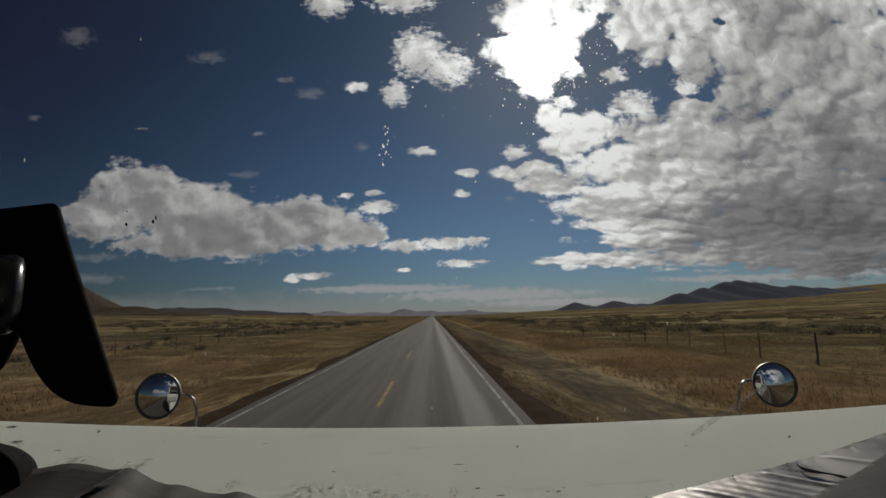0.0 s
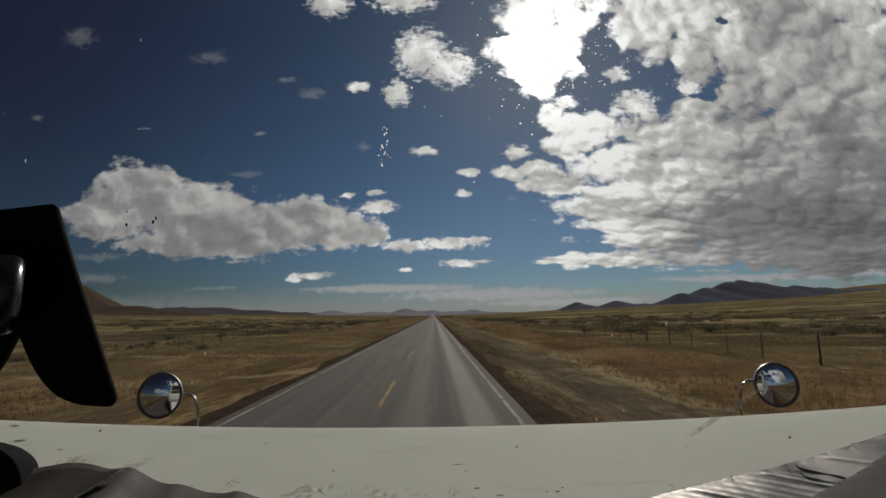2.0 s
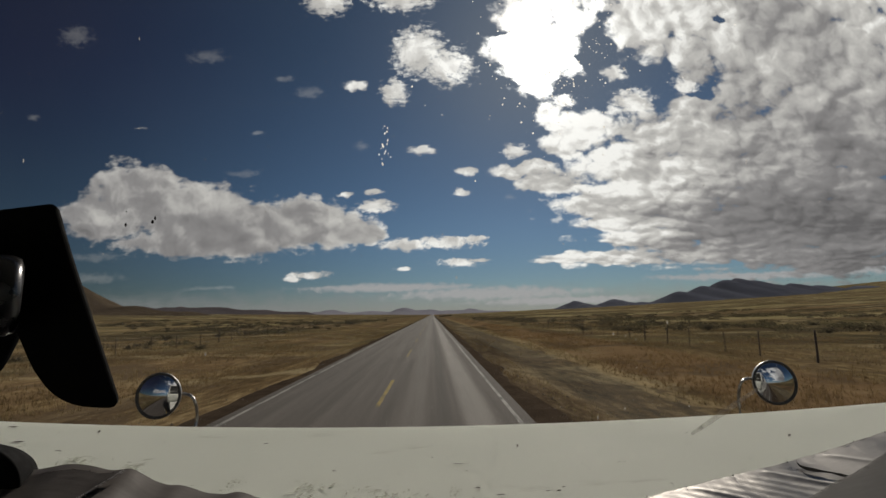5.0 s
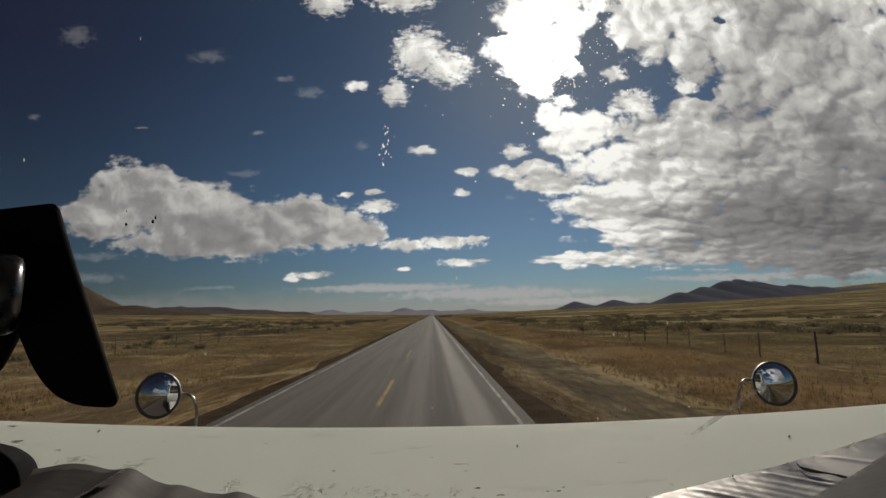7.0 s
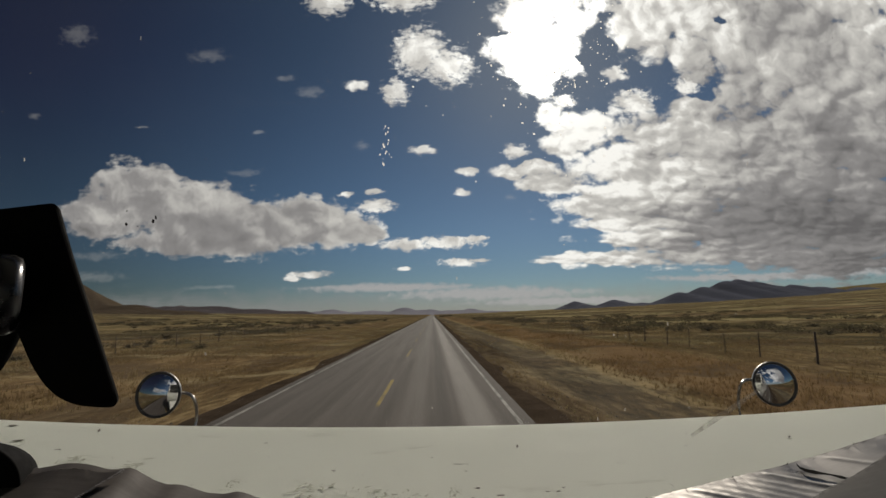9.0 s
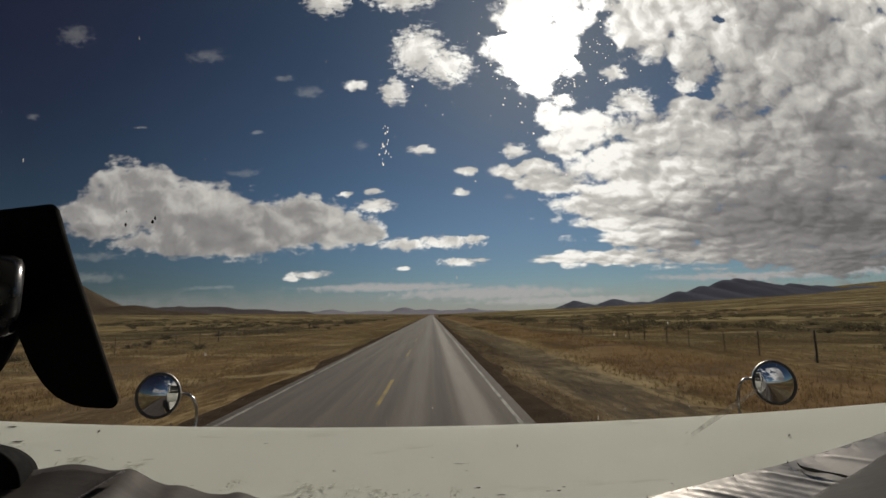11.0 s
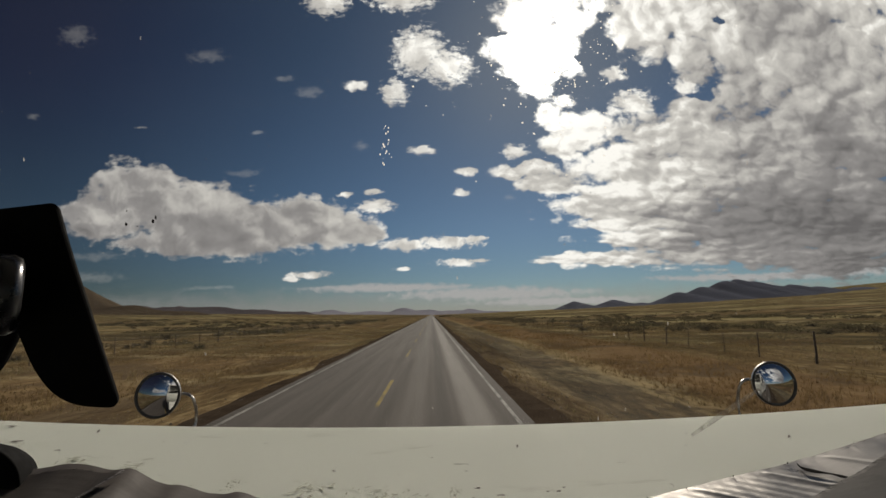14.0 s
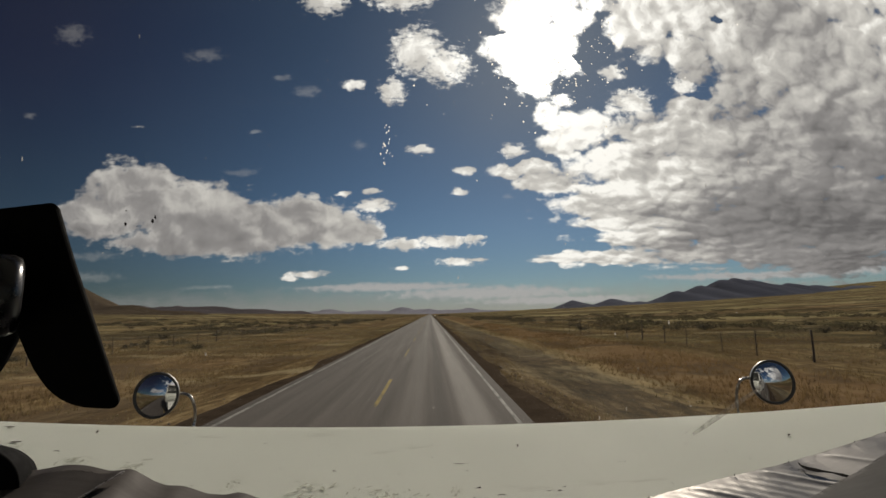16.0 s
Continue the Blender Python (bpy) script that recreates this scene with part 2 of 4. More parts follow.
def bump(n, b, height, strength=0.4, distance=0.01):
    k = n.node("ShaderNodeBump")
    n.put(k, "Height", height)
    k.inputs["Strength"].default_value, k.inputs["Distance"].default_value = strength, distance
    n.tree.links.new(k.outputs[0], b.inputs["Normal"])


def two_scale(name, dark, pale, big=0.6, small=25.0, rough=0.8, metal=0.0, relief=0.3, depth=0.01, spec=0.3):
    """A worn surface: broad stains and fine grain between two colours."""
    m, n, b = principled(name, None, rough, metal, spec)
    at = n.node("ShaderNodeTexCoord").outputs["Object"]
    broad, grain = n.noise(at, big, 4.0, 0.6), n.noise(at, small, 6.0, 0.6)
    f = n.math("ADD", n.math("MULTIPLY", broad, 0.6), n.math("MULTIPLY", grain, 0.4))
    n.put(b, "Base Color", n.ramp(f, (0.32, dark), (0.68, pale)))
    n.put(b, "Roughness", n.step(grain, 0.3, 0.7, max(0.05, rough - 0.1), min(1.0, rough + 0.1)))
    bump(n, b, grain, relief, depth)
    return m


def ground_material():
    m, n, b = principled("dry_grassland", None, 1.0, 0.0, 0.0)
    at = n.node("ShaderNodeNewGeometry").outputs["Position"]
    x, y, z = n.split(at)
    broad = n.noise(n.mapped(at, (0.004, 0.020, 0.02)), 1.0, 5.0, 0.6)
    mid = n.noise(n.mapped(at, (0.26, 0.040, 0.07)), 1.0, 6.0, 0.62)
    fine = n.noise(n.mapped(at, (2.6, 0.9, 1.0)), 1.0, 7.0, 0.65)
    both = n.math("ADD", n.math("MULTIPLY", mid, 0.55), n.math("MULTIPLY", fine, 0.45))
    straw = n.ramp(both, (0.38, (0.036, 0.022, 0.008)), (0.5, (0.083, 0.050, 0.0145)), (0.62, (0.185, 0.125, 0.042)))
    olive = n.ramp(both, (0.38, (0.022, 0.018, 0.007)), (0.5, (0.056, 0.042, 0.012)), (0.62, (0.120, 0.086, 0.025)))
    far = n.mix(n.step(broad, 0.42, 0.56), straw, olive)
    clumps = n.noise(n.mapped(at, (0.016, 0.045, 0.02), (3, 11, 0)), 1.0, 6.0, 0.62)
    dark = n.math("MULTIPLY", n.step(n.math("ABSOLUTE", n.math("ADD", x, 1.6)), 17.0, 40.0), n.step(clumps, 0.50, 0.58))
    far = n.mix(n.math("MULTIPLY", dark, 0.85), far, (0.034, 0.027, 0.012))
    # pale cured fields away from the road, in long patches
    off0 = n.math("ABSOLUTE", n.math("ADD", x, 1.6))
    pale = n.math("MULTIPLY", n.step(off0, 26.0, 70.0), n.step(n.noise(n.mapped(at, (0.003, 0.013, 0.01), (7, 3, 0)), 1.0, 4.0, 0.6), 0.50, 0.62))
    far = n.mix(n.math("MULTIPLY", pale, 0.75), far, (0.190, 0.155, 0.052))
    # bleached streaks of flattened grass
    streaks = n.step(n.noise(n.mapped(at, (0.07, 0.16, 0.1), (5, 2, 0)), 1.0, 5.0, 0.6), 0.54, 0.64)
    far = n.mix(n.math("MULTIPLY", streaks, 0.6), far, (0.215, 0.165, 0.072))
    # rust-coloured grass between verge and fence
    rust = n.math("MULTIPLY", n.step(n.math("ABSOLUTE", n.math("SUBTRACT", off0, 13.6)), 2.4, 4.4, 1.0, 0.0), n.step(mid, 0.36, 0.50))
    far = n.mix(n.math("MULTIPLY", rust, n.step(x, -2.0, 0.0, 0.3, 0.75)), far, (0.112, 0.060, 0.017))
    # brown bare patches between the tufts
    brown = n.math("MULTIPLY", n.step(off0, 5.0, 7.0), n.step(n.noise(n.mapped(at, (0.22, 0.13, 0.1), (1, 8, 0)), 1.0, 5.0, 0.62), 0.50, 0.60))
    far = n.mix(n.math("MULTIPLY", n.math("MULTIPLY", brown, n.step(off0, 24.0, 60.0, 1.0, 0.35)), 0.8), far, (0.058, 0.037, 0.017))
    # a strip of pale straw along the edge of the verge
    strip = n.math("SUBTRACT", off0, n.math("ADD", 10.2, n.math("MULTIPLY", n.math("SUBTRACT", mid, 0.5), 4.0)))
    strip = n.math("MULTIPLY", n.step(n.math("ABSOLUTE", strip), 0.25, 0.9, 1.0, 0.0), n.step(fine, 0.35, 0.6))
    # bare gravelly verge beside the road
    off0 = n.math("ADD", off0, n.step(x, -2.0, 0.0, 3.2, 0.0))
    off = n.math("ADD", off0, n.math("MULTIPLY", n.math("SUBTRACT", mid, 0.5), 5.0))
    dirt = n.ramp(both, (0.38, (0.022, 0.0145, 0.008)), (0.5, (0.048, 0.033, 0.018)), (0.62, (0.098, 0.071, 0.042)))
    verge = n.math("MULTIPLY", n.step(off, 5.0, 8.0, 1.0, 0.0), 0.75)
    # bare grey track worn along the verge
    worn = n.math("ADD", n.math("SUBTRACT", x, 6.35), n.math("MULTIPLY", n.math("SUBTRACT", mid, 0.5), 2.6))
    worn = n.math("MULTIPLY", n.step(n.math("ABSOLUTE", worn), 1.2, 2.1, 1.0, 0.0), n.step(fine, 0.3, 0.6, 0.85, 0.45))
    bare = n.ramp(both, (0.38, (0.034, 0.029, 0.020)), (0.5, (0.060, 0.050, 0.034)), (0.62, (0.100, 0.084, 0.058)))
    tone = n.node("ShaderNodeHueSaturation")
    tone.inputs["Saturation"].default_value, tone.inputs["Value"].default_value = 0.78, 1.7
    n.put(tone, "Color", n.mix(n.math("MULTIPLY", strip, n.step(x, -2.0, 0.0, 0.15, 0.6)), n.mix(worn, n.mix(verge, far, dirt), bare), (0.21, 0.15, 0.055)))
    n.put(b, "Base Color", tone.outputs[0])
    bump(n, b, n.math("ADD", fine, n.math("MULTIPLY", mid, 2.0)), 0.8, 0.10)
    return m


def road_material():
    m, n, b = principled("worn_asphalt", None, 0.62, 0.0, 0.1)
    at = n.node("ShaderNodeNewGeometry").outputs["Position"]
    x, y, z = n.split(at)
    streak = n.noise(n.mapped(at, (2.2, 0.05, 1)), 1.0, 6.0, 0.6)
    patch = n.noise(n.mapped(at, (0.5, 0.12, 1)), 1.0, 4.0, 0.6)
    grit = n.noise(at, 55.0, 4.0, 0.7)
    base = n.ramp(n.math("ADD", n.math("MULTIPLY", streak, 0.7), n.math("MULTIPLY", grit, 0.3)),
                  (0.3, (0.059, 0.052, 0.0465)), (0.7, (0.121, 0.107, 0.096)))

    def band(centre, half_width):
        d = n.math("ABSOLUTE", n.math("SUBTRACT", x, n.math("ADD", centre, n.math("MULTIPLY", n.math("SUBTRACT", streak, 0.5), 0.35))))
        return n.step(d, half_width * 0.35, half_width, 1.0, 0.0)

    polished = n.math("MAXIMUM", band(1.1, 0.55), n.math("MULTIPLY", band(-0.55, 0.55), 0.45))
    polished = n.math("MAXIMUM", polished, n.math("MULTIPLY", n.math("MAXIMUM", band(-2.6, 0.5), band(-4.2, 0.5)), 0.16))
    polished = n.math("MULTIPLY", polished, n.step(patch, 0.2, 0.6, 0.55, 1.0))
    base = n.mix(n.math("MULTIPLY", polished, 0.40), base, (0.19, 0.172, 0.155))
    dark = n.math("MULTIPLY", band(0.25, 0.28), 0.5)
    base = n.mix(dark, base, (0.06, 0.054, 0.05))
    cracks = n.step(n.noise(n.mapped(at, (1.3, 0.35, 1)), 1.0, 8.0, 0.75), 0.61, 0.67, 0.0, 0.6)
    base = n.mix(cracks, base, (0.035, 0.032, 0.03))
    n.put(b, "Base Color", base)
    n.put(b, "Roughness", n.step(polished, 0.0, 1.0, 0.9, 0.75))
    bump(n, b, grit, 0.35, 0.004)
    return m


def worn_paint(name, color, under):
    """Road paint, scuffed through to the asphalt."""
    m, n, b = principled(name, None, 0.8, 0.0, 0.08)
    at = n.node("ShaderNodeNewGeometry").outputs["Position"]
    wear = n.noise(n.mapped(at, (6, 1.2, 1)), 1.0, 7.0, 0.7)
    n.put(b, "Base Color", n.mix(n.step(wear, 0.42, 0.64), tuple(color), tuple(under)))
    return m


def hood_material():
    m, n, b = principled("chalky_white_paint", None, 0.8, 0.0, 0.18)
    at = n.node("ShaderNodeTexCoord").outputs["Object"]
    broad, mid, grain = n.noise(at, 2.2, 4.0, 0.6), n.noise(at, 14.0, 5.0, 0.65), n.noise(at, 140.0, 4.0, 0.6)
    c = n.ramp(n.math("ADD", n.math("MULTIPLY", broad, 0.6), n.math("MULTIPLY", mid, 0.4)), (0.3, (0.735, 0.752, 0.695)), (0.7, (0.815, 0.832, 0.775)))
    stain = n.step(n.noise(n.mapped(at, (3.0, 8.0, 3.0)), 1.0, 6.0, 0.7), 0.60, 0.72, 0.0, 0.28)
    c = n.mix(stain, c, (0.27, 0.26, 0.20))
    specks = n.step(n.noise(at, 60.0, 2.0, 0.5), 0.735, 0.76, 0.0, 0.8)
    c = n.mix(specks, c, (0.06, 0.055, 0.05))
    n.put(b, "Base Color", c)
    n.put(b, "Roughness", n.step(mid, 0.3, 0.7, 0.72, 0.88))
    bump(n, b, n.math("ADD", broad, n.math("MULTIPLY", grain, 0.04)), 0.12, 0.02)
    return m


def tape_material(name, dark, pale, rough, metal):
    m, n, b = principled(name, None, rough, metal, 0.4)
    at = n.node("ShaderNodeTexCoord").outputs["Object"]
    broad, weave = n.noise(at, 9.0, 4.0, 0.6), n.noise(n.mapped(at, (40, 260, 60)), 1.0, 4.0, 0.6)
    n.put(b, "Base Color", n.ramp(n.math("ADD", n.math("MULTIPLY", broad, 0.75), n.math("MULTIPLY", weave, 0.25)), (0.3, dark), (0.7, pale)))
    n.put(b, "Roughness", n.step(broad, 0.3, 0.7, rough - 0.08, rough + 0.15))
    bump(n, b, n.math("ADD", weave, n.noise(at, 45.0, 5.0, 0.6)), 0.15, 0.001)
    return m


def glass_material(name="windscreen_glass", tint=(0.97, 0.98, 0.98), gloss=0.003, dust=0.0018):
    m = bpy.data.materials.new(name)
    m.use_nodes = True
    n = Nodes(m.node_tree)
    a, g, d, o = n.node("ShaderNodeBsdfTransparent"), n.node("ShaderNodeBsdfGlossy"), n.node("ShaderNodeBsdfTranslucent"), n.node("ShaderNodeOutputMaterial")
    x, y = n.node("ShaderNodeMixShader"), n.node("ShaderNodeMixShader")
    a.inputs["Color"].default_value = (*tint, 1)
    d.inputs["Color"].default_value = (0.8, 0.78, 0.76, 1)
    g.inputs["Roughness"].default_value = 0.02
    x.inputs[0].default_value = gloss
    at = n.node("ShaderNodeTexCoord").outputs["Object"]
    film = n.math("ADD", n.math("MULTIPLY", n.noise(at, 5.0, 3.0, 0.6), 0.7), n.math("MULTIPLY", n.noise(at, 160.0, 3.0, 0.6), 0.3))
    n.put(y, 0, n.step(film, 0.3, 0.7, 0.5 * dust, 1.5 * dust))
    for p, q in ((a.outputs[0], x.inputs[1]), (g.outputs[0], x.inputs[2]), (x.outputs[0], y.inputs[1]), (d.outputs[0], y.inputs[2]), (y.outputs[0], o.inputs[0])):
        n.tree.links.new(p, q)
    return m


def dirt_material():
    m = bpy.data.materials.new("dried_splashes")
    m.use_nodes = True
    n = Nodes(m.node_tree)
    a, g, x, o = n.node("ShaderNodeBsdfTranslucent"), n.node("ShaderNodeBsdfDiffuse"), n.node("ShaderNodeMixShader"), n.node("ShaderNodeOutputMaterial")
    at = n.node("ShaderNodeTexCoord").outputs["Object"]
    c = n.ramp(n.noise(at, 300.0, 2.0), (0.3, (0.75, 0.74, 0.7)), (0.7, (0.92, 0.92, 0.9)))
    n.tree.links.new(c, a.inputs["Color"])
    n.tree.links.new(c, g.inputs["Color"])
    for p, q in ((a.outputs[0], x.inputs[1]), (g.outputs[0], x.inputs[2]), (x.outputs[0], o.inputs[0])):
        n.tree.links.new(p, q)
    x.inputs[0].default_value = 0.12
    return m


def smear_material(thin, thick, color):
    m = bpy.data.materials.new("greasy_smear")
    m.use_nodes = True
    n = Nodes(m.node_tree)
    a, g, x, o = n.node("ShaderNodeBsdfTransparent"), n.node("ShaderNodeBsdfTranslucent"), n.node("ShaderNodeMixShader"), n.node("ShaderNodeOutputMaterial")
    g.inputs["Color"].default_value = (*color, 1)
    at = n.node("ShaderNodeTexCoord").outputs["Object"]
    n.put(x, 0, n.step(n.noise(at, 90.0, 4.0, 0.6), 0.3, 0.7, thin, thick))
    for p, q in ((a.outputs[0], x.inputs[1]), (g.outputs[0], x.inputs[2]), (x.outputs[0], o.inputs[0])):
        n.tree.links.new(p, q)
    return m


def grass_material(name, dark, mid, pale, bleached, rust=None):
    m, n, b = principled(name, None, 0.85, 0.0, 0.15)
    r = n.node("ShaderNodeNewGeometry").outputs["Random Per Island"]
    at = n.node("ShaderNodeNewGeometry").outputs["Position"]
    patch = n.noise(n.mapped(at, (0.16, 0.07, 0.1)), 1.0, 4.0, 0.65)
    f = n.math("ADD", n.math("MULTIPLY", r, 0.4), n.math("MULTIPLY", n.step(patch, 0.3, 0.7), 0.6))
    c = n.ramp(f, (0.05, dark), (0.5, mid), (0.95, pale))
    drift = n.step(n.noise(n.mapped(at, (0.05, 0.11, 0.1), (9, 4, 0)), 1.0, 5.0, 0.62), 0.45, 0.57)
    c = n.mix(n.math("MULTIPLY", drift, 0.8), c, n.ramp(f, (0.05, bleached[0]), (0.95, bleached[1])))
    if rust:
        side = n.math("ABSOLUTE", n.math("SUBTRACT", n.split(at)[0], 12.0))
        band = n.math("MULTIPLY", n.step(n.math("ADD", side, n.math("MULTIPLY", n.math("SUBTRACT", patch, 0.5), 4.0)), 2.2, 4.2, 1.0, 0.0), 0.8)
        c = n.mix(band, c, n.ramp(f, (0.05, rust[0]), (0.95, rust[1])))
    n.put(b, "Base Color", c)
    thin, both = n.node("ShaderNodeBsdfTranslucent"), n.node("ShaderNodeMixShader")
    n.put(thin, "Color", c)
    both.inputs[0].default_value = 0.45
    out = [k for k in n.tree.nodes if k.type == "OUTPUT_MATERIAL"][0]
    for p, q in ((b.outputs[0], both.inputs[1]), (thin.outputs[0], both.inputs[2]), (both.outputs[0], out.inputs[0])):
        n.tree.links.new(p, q)
    return m


M_GROUND, M_ROAD = ground_material(), road_material()
M_WHITE_LINE = worn_paint("white_road_paint", (0.25, 0.238, 0.22), (0.075, 0.078, 0.072))
M_YELLOW_LINE = worn_paint("yellow_road_paint", (0.27, 0.20, 0.06), (0.09, 0.075, 0.055))
M_GRAVEL = two_scale("dark_gravel", (0.030, 0.021, 0.014), (0.075, 0.056, 0.040), 0.8, 18.0, 0.95, 0, 0.8, 0.03, 0.0)
M_HOOD = hood_material()
M_BODY = two_scale("white_body_paint", (0.52, 0.52, 0.48), (0.64, 0.64, 0.60), 1.5, 30.0, 0.45, 0, 0.05)
M_TAPE_DARK = tape_material("dull_grey_tape", (0.11, 0.10, 0.093), (0.215, 0.198, 0.187), 0.5, 0.0)
M_TAPE_MID = tape_material("smooth_grey_tape", (0.22, 0.215, 0.21), (0.33, 0.325, 0.32), 0.45, 0.1)
M_TAPE = tape_material("silver_tape", (0.36, 0.35, 0.335), (0.53, 0.515, 0.495), 0.34, 0.55)
M_CABIN = two_scale("dark_cabin_lining", (0.03, 0.03, 0.032), (0.06, 0.06, 0.062), 3.0, 60.0, 0.85)
M_BLACK = two_scale("matt_black_plastic", (0.007, 0.007, 0.0075), (0.012, 0.012, 0.012), 4.0, 90.0, 0.85, 0, 0.1, 0.002, 0.04)
M_CHROME = two_scale("chrome", (0.48, 0.46, 0.43), (0.68, 0.66, 0.62), 12.0, 150.0, 0.32, 1.0, 0.05, 0.001)
M_ARM = two_scale("worn_chrome", (0.30, 0.29, 0.27), (0.50, 0.48, 0.45), 12.0, 150.0, 0.3, 1.0, 0.05, 0.001)
M_KNOB = two_scale("dark_brushed_metal", (0.05, 0.05, 0.052), (0.13, 0.13, 0.135), 6.0, 30.0, 0.3, 0.9, 0.02, 0.001)
M_RIM = two_scale("dark_rubber_rim", (0.02, 0.02, 0.02), (0.05, 0.05, 0.05), 20.0, 150.0, 0.5)
M_MIRROR = principled("mirror_silver", (0.56, 0.56, 0.57), 0.05, 1.0)[0]
M_SIDE_GLASS = glass_material("side_glass", (0.30, 0.32, 0.33), 0.12)
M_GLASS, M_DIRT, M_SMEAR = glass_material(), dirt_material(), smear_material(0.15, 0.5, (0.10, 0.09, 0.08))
M_MARK = smear_material(0.2, 0.6, (0.5, 0.48, 0.44))
M_CHIP = two_scale("bare_rusty_metal", (0.018, 0.015, 0.012), (0.06, 0.045, 0.035), 30.0, 200.0, 0.9)
M_SCUFF = two_scale("grey_green_scuff", (0.30, 0.31, 0.25), (0.50, 0.51, 0.44), 30.0, 220.0, 0.9)
M_BUG = two_scale("dried_bug_marks", (0.01, 0.009, 0.008), (0.03, 0.026, 0.022), 40.0, 300.0, 0.9)
M_TYRE = two_scale("tyre_rubber", (0.018, 0.018, 0.018), (0.04, 0.038, 0.036), 4.0, 60.0, 0.9)
M_STEEL = two_scale("dull_steel", (0.12, 0.12, 0.12), (0.25, 0.25, 0.25), 4.0, 60.0, 0.5, 0.7)
M_POST = two_scale("weathered_wood", (0.045, 0.035, 0.028), (0.13, 0.10, 0.08), 2.0, 40.0, 0.95, 0, 0.6)
M_WIRE = two_scale("rusted_wire", (0.06, 0.05, 0.045), (0.14, 0.12, 0.11), 4.0, 60.0, 0.7, 0.5)
# blue-grey cast of the mountain is air haze mixed into its colour
M_MOUNTAIN = two_scale("hazed_mountain_rock", (0.088, 0.094, 0.122), (0.112, 0.118, 0.146), 0.006, 0.05, 1.0, 0, 0.6, 8.0, 0.0)
# pale blue here is distance haze put into the rock's base colour
M_FAR = two_scale("hazed_far_rock", (0.22, 0.22, 0.26), (0.30, 0.29, 0.33), 0.004, 0.03, 1.0, 0, 0.4, 8.0, 0.0)
M_RIDGE = two_scale("dark_brown_ridge", (0.075, 0.066, 0.072), (0.105, 0.092, 0.094), 0.006, 0.05, 1.0, 0, 0.6, 8.0, 0.0)
M_STONE = two_scale("pale_stones", (0.10, 0.08, 0.06), (0.24, 0.20, 0.16), 6.0, 50.0, 0.9)
M_HILL = two_scale("brown_hillside", (0.045, 0.035, 0.027), (0.100, 0.077, 0.052), 0.01, 0.12, 1.0, 0, 0.6, 4.0, 0.0)
M_GRASS = grass_material("dry_grass_blades", (0.100, 0.066, 0.028), (0.185, 0.126, 0.056), (0.31, 0.235, 0.120), ((0.140, 0.115, 0.062), (0.36, 0.30, 0.165)), ((0.100, 0.057, 0.021), (0.245, 0.153, 0.062)))
M_SCRUB = grass_material("scrub_leaves", (0.044, 0.035, 0.022), (0.085, 0.068, 0.040), (0.140, 0.113, 0.064), ((0.050, 0.046, 0.027), (0.145, 0.128, 0.070)))
M_BARK = two_scale("grey_brown_bark", (0.04, 0.032, 0.026), (0.10, 0.08, 0.065), 3.0, 50.0, 0.95, 0, 0.5)


# ---------------------------------------------------------------- mesh helpers
def mesh_of(name, bm, material, smooth=False):
    me = bpy.data.meshes.new(name)
    bm.to_mesh(me)
    bm.free()
    me.materials.append(material)
    if smooth:
        me.polygons.foreach_set("use_smooth", [True] * len(me.polygons))
    return me


def part(name, bm, material, parent, label="", smooth=False):
    ob = new(name, mesh_of(name, bm, material, smooth))
    if parent is not None:
        ob.parent = parent
    return tagged(ob, label)


def box(bm, size, at=(0, 0, 0), turn=None, bevel=0.0):
    m = Matrix.Translation(at) @ (turn or Matrix()) @ Matrix.Diagonal((*size, 1))
    r = bmesh.ops.create_cube(bm, size=1.0, matrix=m)
    if bevel:
        es = {e for v in r["verts"] for e in v.link_edges}
        bmesh.ops.bevel(bm, geom=list(es), offset=bevel, segments=2, affect="EDGES", profile=0.6)
    return bm


def grid_mesh(name, xs, ys, height, material, smooth=True):
    xs, ys = np.asarray(xs), np.asarray(ys)
    verts = [(x, y, height(x, y)) for y in ys for x in xs]
    w = len(xs)
    faces = [(j * w + i, j * w + i + 1, (j + 1) * w + i + 1, (j + 1) * w + i) for j in range(len(ys) - 1) for i in range(w - 1)]
    me = bpy.data.meshes.new(name)
    me.from_pydata(verts, [], faces)
    me.materials.append(material)
    if smooth:
        me.polygons.foreach_set("use_smooth", [True] * len(faces))
    return me


def tube(points, radius, sides=10):
    """A round bar along a smooth line through the points."""
    pts = [Vector(p) for p in points]
    line = []
    for i in range(len(pts) - 1):
        a, b = pts[max(i - 1, 0)], pts[i]
        c, d = pts[i + 1], pts[min(i + 2, len(pts) - 1)]
        for k in range(6):
            t = k / 6
            line.append(0.5 * ((2 * b) + (c - a) * t + (2 * a - 5 * b + 4 * c - d) * t * t + (3 * b - a - 3 * c + d) * t ** 3))
    line.append(pts[-1])
    bm = bmesh.new()
    rings = []
    for i, p in enumerate(line):
        way = (line[min(i + 1, len(line) - 1)] - line[max(i - 1, 0)]).normalized()
        side = way.cross(Vector((0.31, 0.2, 0.93))).normalized()
        up = side.cross(way)
        rings.append([bm.verts.new(p + radius * (math.cos(a) * side + math.sin(a) * up)) for a in np.linspace(0, 2 * math.pi, sides, endpoint=False)])
    for r, s in zip(rings, rings[1:]):
        for k in range(sides):
            bm.faces.new((r[k], r[(k + 1) % sides], s[(k + 1) % sides], s[k]))
    bm.faces.new(rings[0][::-1])
    bm.faces.new(rings[-1])
    return bm


def fbm(x, y, seed=0.0, octaves=5):
    return noise.fractal(Vector((x, y, seed)), 0.9, 2.1, octaves, noise_basis="PERLIN_ORIGINAL")


